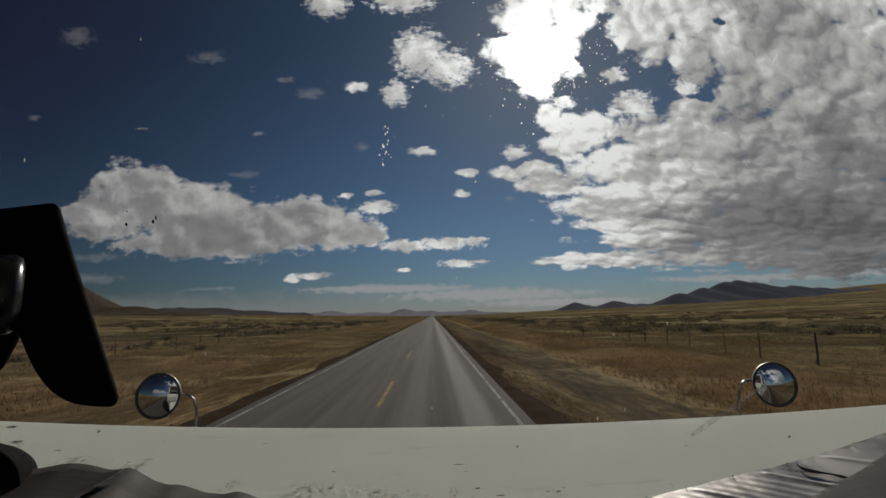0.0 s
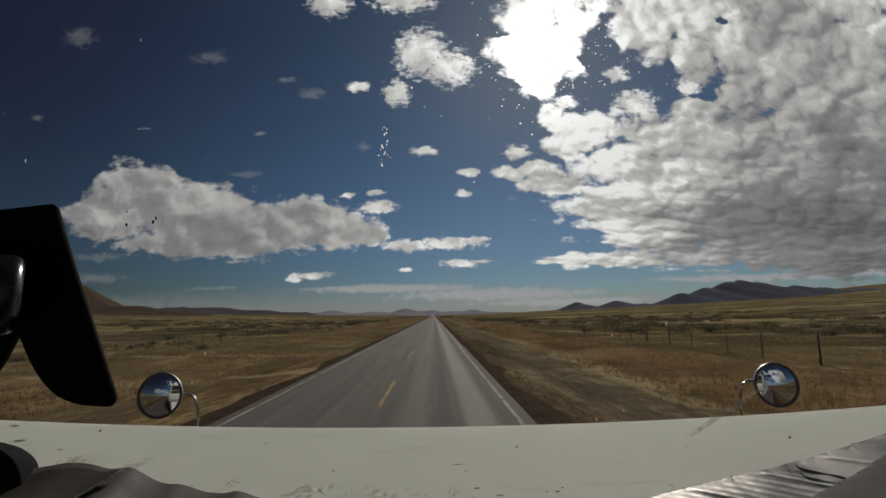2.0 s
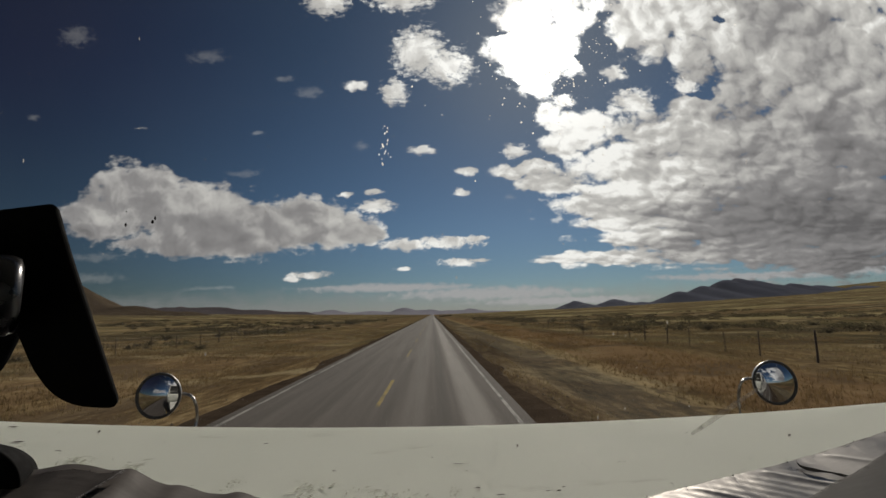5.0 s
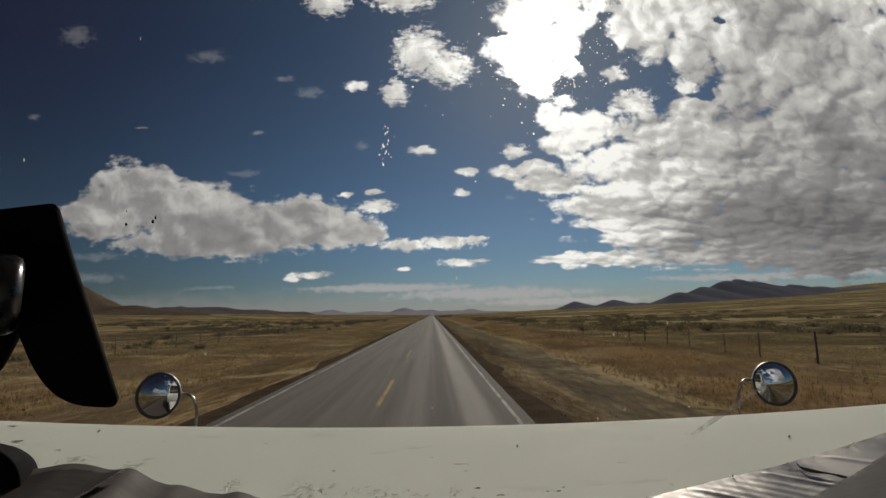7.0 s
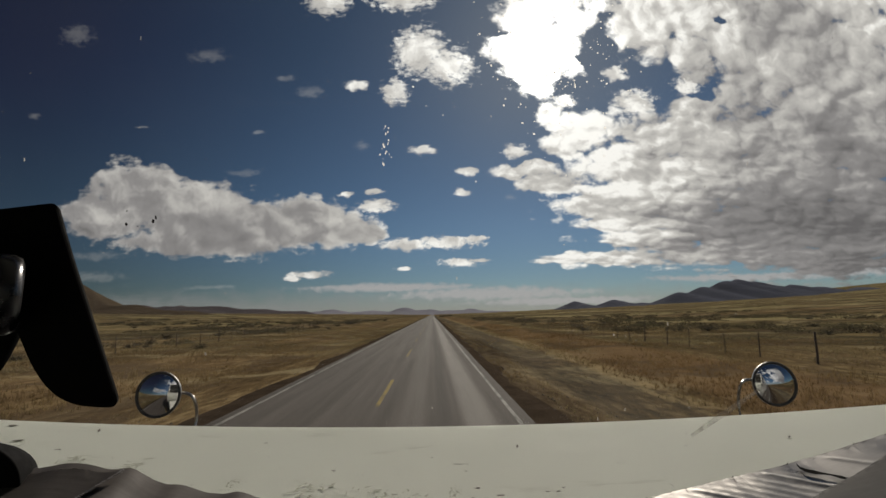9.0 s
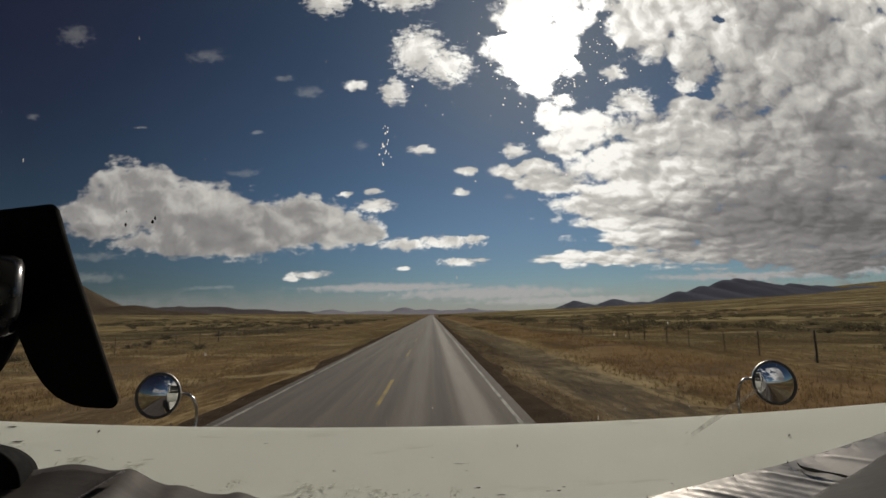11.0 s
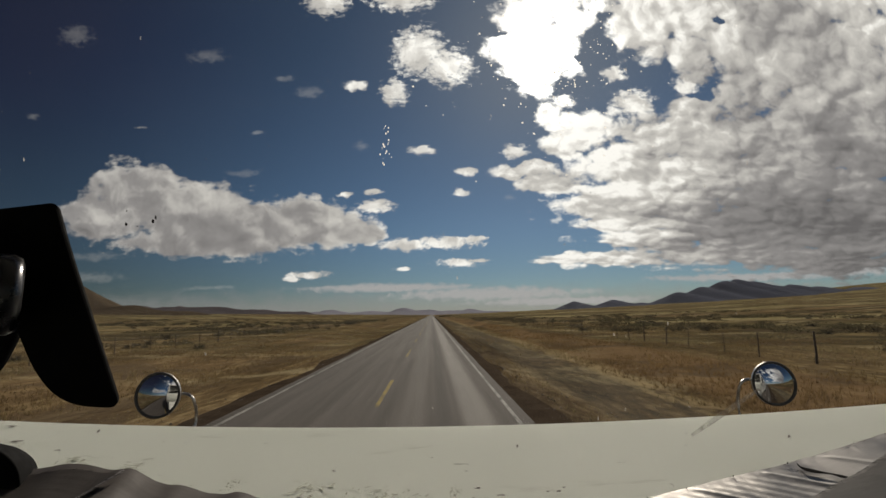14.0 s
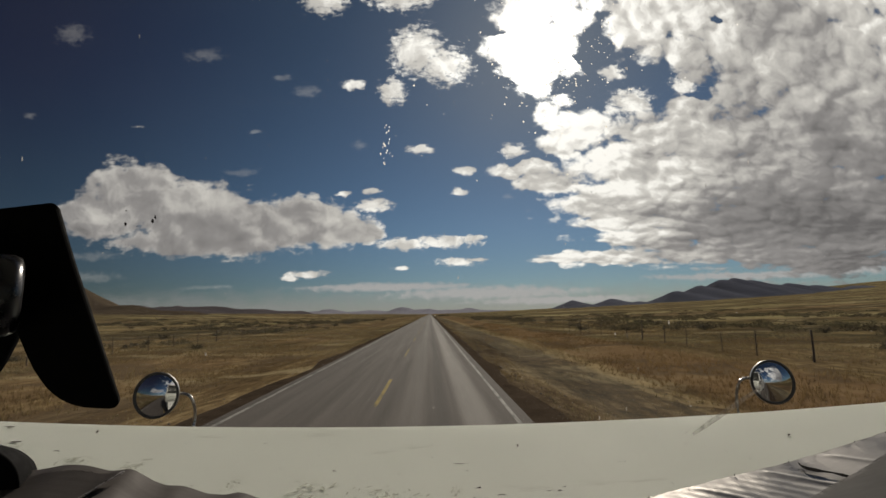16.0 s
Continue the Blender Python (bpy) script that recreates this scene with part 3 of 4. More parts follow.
def spaced(reach, first, growth):
    out, d = [0.0], first
    while out[-1] < reach:
        out.append(out[-1] + d)
        d *= growth
    return out


# ---------------------------------------------------------------- land
ROAD_MID, ROAD_HALF = -1.58, 3.95


def ease(t):
    t = min(max(t, 0.0), 1.0)
    return t * t * (3 - 2 * t)


def land(x, y):
    """Height of the ground."""
    s = x - ROAD_MID
    d = abs(s)
    z = -0.05 - 0.33 * ease((d - 4.6) / 3.2) + 0.30 * ease((d - 9.0) / 8.0)
    away = max(0.0, d - 60.0)
    z += (0.017 * away + 8e-6 * away * away) if s > 0 else 0.021 * away + 2e-6 * away * away
    z += ease((d - 6) / 12.0) * 0.16 * fbm(x * 0.11, y * 0.09, 3.0, 4)
    z += ease((d - 30) / 200.0) * 3.0 * fbm(x * 0.006, y * 0.004, 9.0, 4)
    return z


half_x = spaced(4400, 0.8, 1.055)
xs = sorted({ROAD_MID - d for d in half_x} | {ROAD_MID + d for d in half_x})
ys = sorted({10 + d for d in spaced(4300, 1.0, 1.045)} | {10 - d for d in spaced(1200, 1.5, 1.12)})
ground = new("ground", grid_mesh("ground", xs, ys, land, M_GROUND))
tagged(ground, "dry straw-coloured grassland with bare earth beside the road", "ground", kind="structure")

# road: a slab with worn paint
bm = bmesh.new()
box(bm, (2 * ROAD_HALF, 4500, 0.14), (ROAD_MID, 1500, -0.07))
road = part("road", bm, M_ROAD, None)
tagged(road, "straight two-lane grey asphalt road with polished wheel tracks", "road", kind="structure")


def line_on_road(name, x, y0, y1, width, material, label):
    bm = bmesh.new()
    steps = max(2, int((y1 - y0) / 2.5)) if y1 - y0 < 60 else int((y1 - y0) / 6)
    rng = random.Random(int(x * 100 + y0))
    rows = []
    for i in range(steps + 1):
        y = y0 + (y1 - y0) * i / steps
        a, b = rng.uniform(-0.012, 0.012), rng.uniform(-0.012, 0.012)
        rows.append([bm.verts.new((x - width / 2 + a, y, 0.004)), bm.verts.new((x + width / 2 + b, y, 0.004))])
    for r, s in zip(rows, rows[1:]):
        bm.faces.new((r[0], r[1], s[1], s[0]))
    return part(name, bm, material, road, label)


for x in (-5.22, 2.04):
    line_on_road("edge_line", x, -150, 900, 0.11, M_WHITE_LINE, "worn white edge line")
for k in range(-4, 24):
    line_on_road("lane_dash", -1.6, 13.0 + 15.0 * k, 18.2 + 15.0 * k, 0.13, M_YELLOW_LINE, "faded yellow centre dash")

# gravel strips along both edges of the asphalt
for name, x0, x1 in (("shoulder_left", -6.35, -5.53), ("shoulder_right", 2.37, 3.2)):
    rng = random.Random(name)
    inner, outer = (x1, x0) if x0 < -3 else (x0, x1)
    yy = [-150 + 1.2 * i for i in range(700)]
    verts, faces = [], []
    for y in yy:
        far_edge = outer + 0.3 * fbm(y * 0.2, 1.0, x0) + rng.uniform(-0.08, 0.08)
        verts += [(inner, y, -0.02), ((inner + far_edge) / 2, y, -0.022 + rng.uniform(-0.01, 0.012)), (far_edge, y, land(far_edge, y) - 0.02)]
    for i in range(len(yy) - 1):
        for k in range(2):
            q = (3 * i + k, 3 * i + k + 1, 3 * i + k + 4, 3 * i + k + 3)
            faces.append(q if x0 > -3 else q[::-1])
    me = bpy.data.meshes.new(name)
    me.from_pydata(verts, [], faces)
    me.materials.append(M_GRAVEL)
    tagged(new(name, me), "dark gravel shoulder along the asphalt edge", "road shoulder", kind="structure")


def ridge(name, x0, x1, y, depth, peaks, material, label, seed, rough=0.18, base=0.0):
    """A range of hills: rounded peaks (across, height, half width) with eroded flanks."""
    def top(x, yy):
        across = max((h * math.exp(-((x - c) / w) ** 2) for c, h, w in peaks))
        total = math.sqrt(sum((h * math.exp(-((x - c) / w) ** 2)) ** 2 for c, h, w in peaks))
        h = 0.6 * across + 0.4 * total
        t = (yy - y) / depth
        flank = max(0.0, 1.0 - abs(t)) ** 1.15
        n = fbm(x * 3.0 / depth, yy * 3.0 / depth, seed, 6)
        r = 1.0 - abs(fbm(x * 5.0 / depth, yy * 2.0 / depth, seed + 5, 5))
        return base + h * flank * (1.0 + rough * n + rough * (r - 0.8)) - 12.0 * (1 - flank) - 1.5
    cols = np.linspace(x0, x1, 170)
    rows = y + depth * np.linspace(-1.05, 0.6, 26)
    ob = new(name, grid_mesh(name, cols, rows, top, material))
    return tagged(ob, label, "mountain", kind="structure")


ridge("mountain_right", 700, 3900, 3000, 900, [(970, 74, 85), (1240, 80, 120), (1430, 58, 140), (1690, 122, 120), (1850, 150, 140), (2010, 182, 150), (2120, 190, 150), (2230, 176, 140), (2340, 152, 150), (2490, 152, 150), (2680, 142, 220), (3000, 136, 300), (3500, 130, 400)],
      M_MOUNTAIN, "rocky mountain behind the plain, blue-grey with distance haze in its colour", 2.0, 0.055)
ridge("hill_left", -1800, -560, 1250, 420, [(-1010, 112, 120), (-1250, 88, 160), (-840, 42, 130), (-700, 26, 130), (-1500, 60, 200)],
      M_HILL, "bare brown rounded hill beyond the grassland", 4.0, 0.12)
ridge("ridge_left", -3200, -640, 2900, 600, [(-2500, 96, 420), (-2150, 90, 330), (-1890, 92, 260), (-1650, 80, 280), (-1400, 72, 280), (-1150, 54, 260), (-835, 34, 110), (-940, 36, 220)],
      M_RIDGE, "low dark ridge along the horizon", 7.0, 0.12)
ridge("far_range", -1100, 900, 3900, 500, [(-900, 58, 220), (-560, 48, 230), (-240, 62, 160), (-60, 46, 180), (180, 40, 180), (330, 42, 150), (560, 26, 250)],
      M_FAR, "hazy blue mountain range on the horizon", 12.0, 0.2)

# ---------------------------------------------------------------- grass and scrub
def tufts(name, count, place, size, blades, seed, material, label, lean=0.5, category="grass"):
    rng = random.Random(seed)
    verts, faces = [], []
    for _ in range(count):
        spot = place(rng)
        if spot is None:
            continue
        x, y = spot
        z = land(x, y) - 0.03
        s = size(rng, x, y)
        for _ in range(blades):
            a = rng.uniform(0, 6.283)
            ca, sa = math.cos(a), math.sin(a)
            r = s * rng.uniform(0.0, 0.35)
            wide = s * rng.uniform(0.035, 0.08)
            h = s * rng.uniform(0.6, 1.15)
            o = s * lean * rng.uniform(0.2, 1.0)
            bx, by = x + ca * r, y + sa * r
            i = len(verts)
            verts += [(bx - sa * wide, by + ca * wide, z), (bx + sa * wide, by - ca * wide, z),
                      (bx + ca * o + rng.uniform(-1, 1) * 0.1 * s, by + sa * o, z + h)]
            faces.append((i, i + 1, i + 2))
    me = bpy.data.meshes.new(name)
    me.from_pydata(verts, [], faces)
    me.materials.append(material)
    return tagged(new(name, me), label, category, kind="stuff")


def near_spot(rng):
    side = 1 if rng.random() < 0.5 else -1
    y = 6 + 100 * rng.random() ** 1.6
    d = 4.6 + 32 * rng.random() ** 1.3
    x = ROAD_MID + side * d
    if side > 0 and 6.0 < d < 9.8 and rng.random() < 0.8:
        return None
    if fbm(x * 0.25, y * 0.12, 21.0, 3) + rng.uniform(-0.35, 0.35) < ((0.08 if side > 0 else -0.08) if d < 8.5 else -0.08):
        return None
    return x, y


def mid_spot(rng):
    side = 1 if rng.random() < 0.5 else -1
    y = 30 + 420 * rng.random() ** 1.2
    x = ROAD_MID + side * (6.5 + 330 * rng.random() ** 1.3)
    if fbm(x * 0.05, y * 0.03, 27.0, 3) + rng.uniform(-0.3, 0.3) < -0.05:
        return None
    return x, y


tufts("grass", 150000, near_spot, lambda r, x, y: r.uniform(0.07, 0.2) * (1.3 if abs(x - ROAD_MID) > 9 else 0.75), 4, 1, M_GRASS, "dry golden roadside grass in tufts")
tufts("tall_grass", 34000, mid_spot, lambda r, x, y: r.uniform(0.15, 0.36), 5, 2, M_GRASS, "pale dry bunch grass over the plain")


def stones(count, seed):
    """Loose stones on the verges."""
    rng = random.Random(seed)
    verts, faces = [], []
    for _ in range(count):
        side = 1 if rng.random() < 0.6 else -1
        x, y = ROAD_MID + side * (4.3 + 5.5 * rng.random() ** 1.3), 7 + 60 * rng.random() ** 1.4
        z, r = land(x, y), 0.012 + 0.035 * rng.random() ** 3
        i = len(verts)
        for a in range(5):
            q = r * rng.uniform(0.7, 1.3)
            verts.append((x + q * math.cos(1.257 * a), y + q * math.sin(1.257 * a), z - 0.01))
        verts.append((x + rng.uniform(-0.3, 0.3) * r, y + rng.uniform(-0.3, 0.3) * r, z + r * rng.uniform(0.7, 1.2)))
        faces += [(i + a, i + (a + 1) % 5, i + 5) for a in range(5)]
    me = bpy.data.meshes.new("gravel")
    me.from_pydata(verts, [], faces)
    me.materials.append(M_STONE)
    return tagged(new("gravel", me), "pale loose stones on the verge", "gravel", kind="stuff")


stones(2600, 12)


def scrub_spot(rng):
    side = 1 if rng.random() < 0.5 else -1
    y = 60 + 900 * rng.random() ** 1.3
    x = ROAD_MID + side * (24 + 900 * rng.random() ** 1.5)
    if fbm(x * 0.02, y * 0.012, 33.0, 3) + rng.uniform(-0.2, 0.2) < 0.02:
        return None
    return x, y


def brush_spot(rng):
    side = 1 if rng.random() < 0.5 else -1
    y = 42 + 240 * rng.random() ** 1.4
    x = ROAD_MID + side * (25 + 130 * rng.random() ** 1.4)
    if fbm(x * 0.035, y * 0.02, 41.0, 3) + rng.uniform(-0.12, 0.12) < 0.05:
        return None
    return x, y


def scrub(name, count, seed, label, spot_of=scrub_spot, sizes=(0.3, 0.85), sprays=34):
    """Low rounded clumps of small leaves."""
    rng = random.Random(seed)
    verts, faces = [], []
    for _ in range(count):
        spot = spot_of(rng)
        if spot is None:
            continue
        x, y = spot
        z, s, wide = land(x, y), rng.uniform(*sizes), rng.uniform(1.3, 2.6)
        for _ in range(sprays):
            a, r = rng.uniform(0, 6.283), s * wide * math.sqrt(rng.random())
            h = s * 0.75 * math.sqrt(max(0.0, 1 - (r / (1.05 * wide * s)) ** 2)) * rng.uniform(0.1, 1.0)
            k, e = rng.uniform(0, 6.283), s * rng.uniform(0.10, 0.22)
            cx, cy, cz = x + r * math.cos(a), y + r * math.sin(a), z + h
            i = len(verts)
            verts += [(cx - e * math.cos(k), cy - e * math.sin(k), cz - e * 0.4), (cx + e * 0.3, cy, cz - e * 0.6),
                      (cx + e * math.cos(k), cy + e * math.sin(k), cz + e * 0.5), (cx - e * 0.2, cy + e * 0.2, cz + e * 0.7)]
            faces.append((i, i + 1, i + 2, i + 3))
    me = bpy.data.meshes.new(name)
    me.from_pydata(verts, [], faces)
    me.materials.append(M_SCRUB)
    return tagged(new(name, me), label, "scrub", kind="stuff")


scrub("low_scrub", 9000, 5, "low dark scrub scattered over the plain")
scrub("brush", 1700, 15, "grey-brown brush in loose thickets beyond the fences", brush_spot, (0.45, 1.15), 90)


def shrub_mesh(seed):
    """Stems and a loose crown of small leaf sprays."""
    rng = random.Random(seed)
    stems = bmesh.new()
    tips = []
    for k in range(9):
        a, out = rng.uniform(0, 6.283), rng.uniform(0.25, 0.75)
        p = [Vector((0.05 * math.cos(a), 0.05 * math.sin(a), -0.1))]
        for j in (0.35, 0.7, 1.0):
            p.append(Vector((out * j * math.cos(a + 0.4 * j), out * j * math.sin(a + 0.4 * j), 0.85 * j * rng.uniform(0.75, 1.1))))
        tips += p[1:]
        bm = tube(p, 0.016, 5)
        me = bpy.data.meshes.new("stem")
        bm.to_mesh(me)
        bm.free()
        stems.from_mesh(me)
        bpy.data.meshes.remove(me)
    verts, faces = [], []
    for _ in range(1500):
        if rng.random() < 0.35:
            c = rng.choice(tips) + Vector((rng.gauss(0, 0.14), rng.gauss(0, 0.14), rng.gauss(0, 0.10)))
        else:
            k, r, e = rng.uniform(0, 6.283), 0.8 * math.sqrt(rng.random()), rng.random()
            lump = 0.75 + 0.25 * math.sin(3 * k + seed) + 0.12 * math.sin(7 * k + 2 * seed)
            c = Vector((r * lump * math.cos(k), r * lump * math.sin(k), 0.82 * lump * math.sqrt(max(0.0, 1 - (r / 0.85) ** 2)) * e ** 0.6))
        c.z = max(c.z, 0.03)
        a, b = Vector((rng.gauss(0, 1), rng.gauss(0, 1), rng.gauss(0, 1))).normalized(), Vector((rng.gauss(0, 1), rng.gauss(0, 1), rng.gauss(0, 1))).normalized()
        s = rng.uniform(0.025, 0.06)
        i = len(verts)
        verts += [c - a * s, c + b * s * 0.5, c + a * s, c - b * s * 0.5]
        faces.append((i, i + 1, i + 2, i + 3))
    crown = bpy.data.meshes.new("crown")
    crown.from_pydata(verts, [], faces)
    crown.materials.append(M_SCRUB)
    return mesh_of("stems", stems, M_BARK), crown


shrubs = []
for seed in (1, 2, 3):
    s, c = shrub_mesh(seed)
    thing = tagged(new("shrub"), "low rounded grey-brown desert shrub in dry grass", "shrub", group="shrubs on the plain")
    for n, me in (("stems", s), ("crown", c)):
        new(n, me).parent = thing
    shrubs.append(thing)
rng = random.Random(8)
spots = []
while len(spots) < 72:
    side = 1 if rng.random() < 0.5 else -1
    y, d = 24 + 190 * rng.random() ** 1.3, 17 + 80 * rng.random() ** 1.5
    if y > d * 0.75 and not (16.0 < side * d + ROAD_MID < 21.5 and y < 60):
        spots.append((ROAD_MID + side * d, y))
spots += [(9.0, 460.0), (13.0, 470.0), (17.0, 455.0), (11.0, 440.0)]
for i, (x, y) in enumerate(spots):
    size = rng.uniform(0.6, 1.3) if y < 400 else rng.uniform(1.7, 2.5)
    m = Matrix.Translation((x, y, land(x, y))) @ Matrix.Rotation(rng.uniform(0, 6.28), 4, "Z") @ Matrix.Diagonal((size * 1.6, size * 1.3, size * 0.75, 1))
    if i < 3:
        shrubs[i].matrix_basis = m
    else:
        c = copy_thing(shrubs[i % 3], Matrix())
        c.matrix_basis = m


# ---------------------------------------------------------------- fences
def fence(x, start, gap, count, seed, label):
    rng = random.Random(seed)
    thing = tagged(new("wire_fence"), label, "fence", group="roadside fences")
    heads, y = [], start
    for k in range(count):
        thick = k % 5 == 2
        r, h = (0.055, 1.5) if thick else (rng.uniform(0.028, 0.044), rng.uniform(1.2, 1.42))
        px = x + rng.uniform(-0.08, 0.08)
        z = land(px, y)
        lean = Vector((rng.gauss(0, 0.025), rng.gauss(0, 0.04), 0))
        bm = bmesh.new()
        rows = []
        for j in range(6):
            t = j / 5
            c = Vector((px, y, z - 0.3)) + (lean + Vector((0, 0, 1))) * (h + 0.3) * t + Vector((rng.gauss(0, 0.006), rng.gauss(0, 0.006), 0))
            rr = r * (1 - 0.18 * t) * rng.uniform(0.9, 1.08)
            rows.append([bm.verts.new(c + rr * Vector((math.cos(a), math.sin(a), 0))) for a in np.linspace(0, 6.283, 8, endpoint=False)])
        for a, b in zip(rows, rows[1:]):
            for q in range(8):
                bm.faces.new((a[q], a[(q + 1) % 8], b[(q + 1) % 8], b[q]))
        bm.faces.new(rows[-1])
        part("post", bm, M_POST, thing, "", True)
        heads.append((Vector((px - 0.04, y, z)), lean))
        y += gap * rng.uniform(0.8, 1.2)
    for level in (0.3, 0.6, 0.9, 1.15):
        pts = []
        for (a, la), (b, lb) in zip(heads, heads[1:]):
            p, q = a + (la + Vector((0, 0, 1))) * level, b + (lb + Vector((0, 0, 1))) * level
            pts += [p, (p + q) / 2 - Vector((0, 0, 0.015))]
        bm = bmesh.new()
        last = None
        for p in pts:
            ring = [bm.verts.new(p + 0.0035 * Vector((math.cos(a), 0, math.sin(a)))) for a in (0, 2.09, 4.19)]
            if last:
                for k in range(3):
                    bm.faces.new((last[k], last[(k + 1) % 3], ring[(k + 1) % 3], ring[k]))
            last = ring
        part("wire", bm, M_WIRE, thing)


fence(18.0, 14.5, 3.3, 42, 5, "barbed wire fence on thin weathered posts along the road")
fence(-24.0, 24.0, 3.9, 38, 6, "sagging barbed wire fence on leaning wooden posts")

# ---------------------------------------------------------------- the truck
truck = tagged(new("truck"), "old white truck with a chipped bonnet and round wing mirrors", "truck")
HOOD_END = 1.27


def hood_z(x):
    return 2.243 + 0.0250 * (x - 0.24) ** 2 + 0.003 * x


def hood_mesh():
    cols = np.linspace(-1.34, 1.40, 60)
    rows = [0.66 + (HOOD_END - 0.66) * i / 16 for i in range(17)]
    lip = [(HOOD_END + 0.075 * math.sin(a), -0.075 * (1 - math.cos(a))) for a in np.linspace(0.2, 1.5, 8)]
    bm = bmesh.new()
    grid = []
    for y in rows:
        grid.append([bm.verts.new((x, y, hood_z(x) + 0.010 * math.sin((HOOD_END - y) * 2.2))) for x in cols])
    for y, dz in lip:
        grid.append([bm.verts.new((x, y, hood_z(x) + dz)) for x in cols])
    grid.append([bm.verts.new((x, HOOD_END + 0.09, hood_z(x) - 0.45)) for x in cols])
    for a, b in zip(grid, grid[1:]):
        for k in range(len(cols) - 1):
            bm.faces.new((a[k], a[k + 1], b[k + 1], b[k]))
    r = bmesh.ops.solidify(bm, geom=bm.faces[:], thickness=0.006)
    return bm


hood = part("bonnet", hood_mesh(), M_HOOD, truck, "dull white bonnet with paint chips", True)


def chip(x, y, size, long, angle, seed, material, name):
    """A ragged flake where the paint is gone."""
    rng = random.Random(seed)
    bm = bmesh.new()
    vs = []
    n = 14
    for k in range(n):
        a = 2 * math.pi * k / n
        r = size * rng.uniform(0.45, 1.2)
        px, py = r * long * math.cos(a), r * math.sin(a)
        qx, qy = px * math.cos(angle) - py * math.sin(angle), px * math.sin(angle) + py * math.cos(angle)
        xx, yy = x + qx, y + qy
        vs.append(bm.verts.new((xx, yy, hood_z(xx) + 0.010 * math.sin((HOOD_END - yy) * 2.2) + 0.0015 + 0.00007 * (seed % 29))))
    bm.faces.new(vs)
    part(name, bm, material, hood)


CHIPS = ((-1.084, 1.22, 0.006, 2.6, 0.0), (-0.953, 1.089, 0.007, 2.2, 0.1), (-0.849, 1.199, 0.0028, 8.0, -1.0), (-0.396, 1.107, 0.004, 1.6, 0.0),
         (0.046, 0.938, 0.0028, 4.2, 0.0), (0.066, 0.937, 0.0012, 3.0, 0.0), (0.188, 1.056, 0.0024, 5.0, 1.4), (0.073, 0.807, 0.0035, 1.8, 0.3),
         (0.106, 0.774, 0.003, 3.0, 0.0), (0.188, 0.784, 0.0024, 1.6, 0.2), (0.205, 0.783, 0.0036, 1.5, 0.5), (0.362, 0.916, 0.0024, 1.5, 0.0),
         (0.373, 0.915, 0.0018, 1.4, 0.4), (0.607, 1.106, 0.0024, 2.4, 0.6), (0.805, 1.037, 0.0026, 6.5, 0.85), (0.289, 0.914, 0.0018, 1.5, 0.0),
         (-0.195, 0.912, 0.0024, 2.6, -0.4), (0.61, 1.03, 0.0018, 3.0, 0.7))
SCUFFS = ((-0.899, 1.067, 0.008, 3.4, 0.0), (-0.72, 0.973, 0.016, 1.6, 0.5), (-0.593, 0.933, 0.013, 1.6, -0.6), (-0.589, 0.98, 0.006, 1.4, 0.6),
          (-0.356, 0.848, 0.009, 1.2, 1.2), (-0.208, 0.817, 0.017, 1.5, -0.7), (-0.075, 0.793, 0.014, 3.8, -0.15), (0.032, 0.797, 0.009, 1.0, 1.3))
for i, c in enumerate(CHIPS):
    chip(*c, 100 + i, M_CHIP, "paint_chip")
g = random.Random(55)
for i in range(26):
    chip(g.uniform(-1.1, 1.1), g.uniform(0.85, 1.24), g.uniform(0.0005, 0.0014), g.choice((1.2, 1.6, 3.0, 6.0)), g.uniform(-1.5, 1.5), 500 + i, M_CHIP, "paint_chip")
for i, c in enumerate(SCUFFS):
    for k in range(30):
        g = random.Random(i * 37 + k)
        chip(c[0] + g.gauss(0, c[2] * c[3] * 0.7), c[1] + g.gauss(0, c[2] * 1.2), c[2] * g.uniform(0.07, 0.2), g.uniform(1.6, 4.0), 1.2 + c[4] * 0.4 + g.gauss(0, 0.5), 700 + i * 40 + k, M_SCUFF, "scuff_mark")


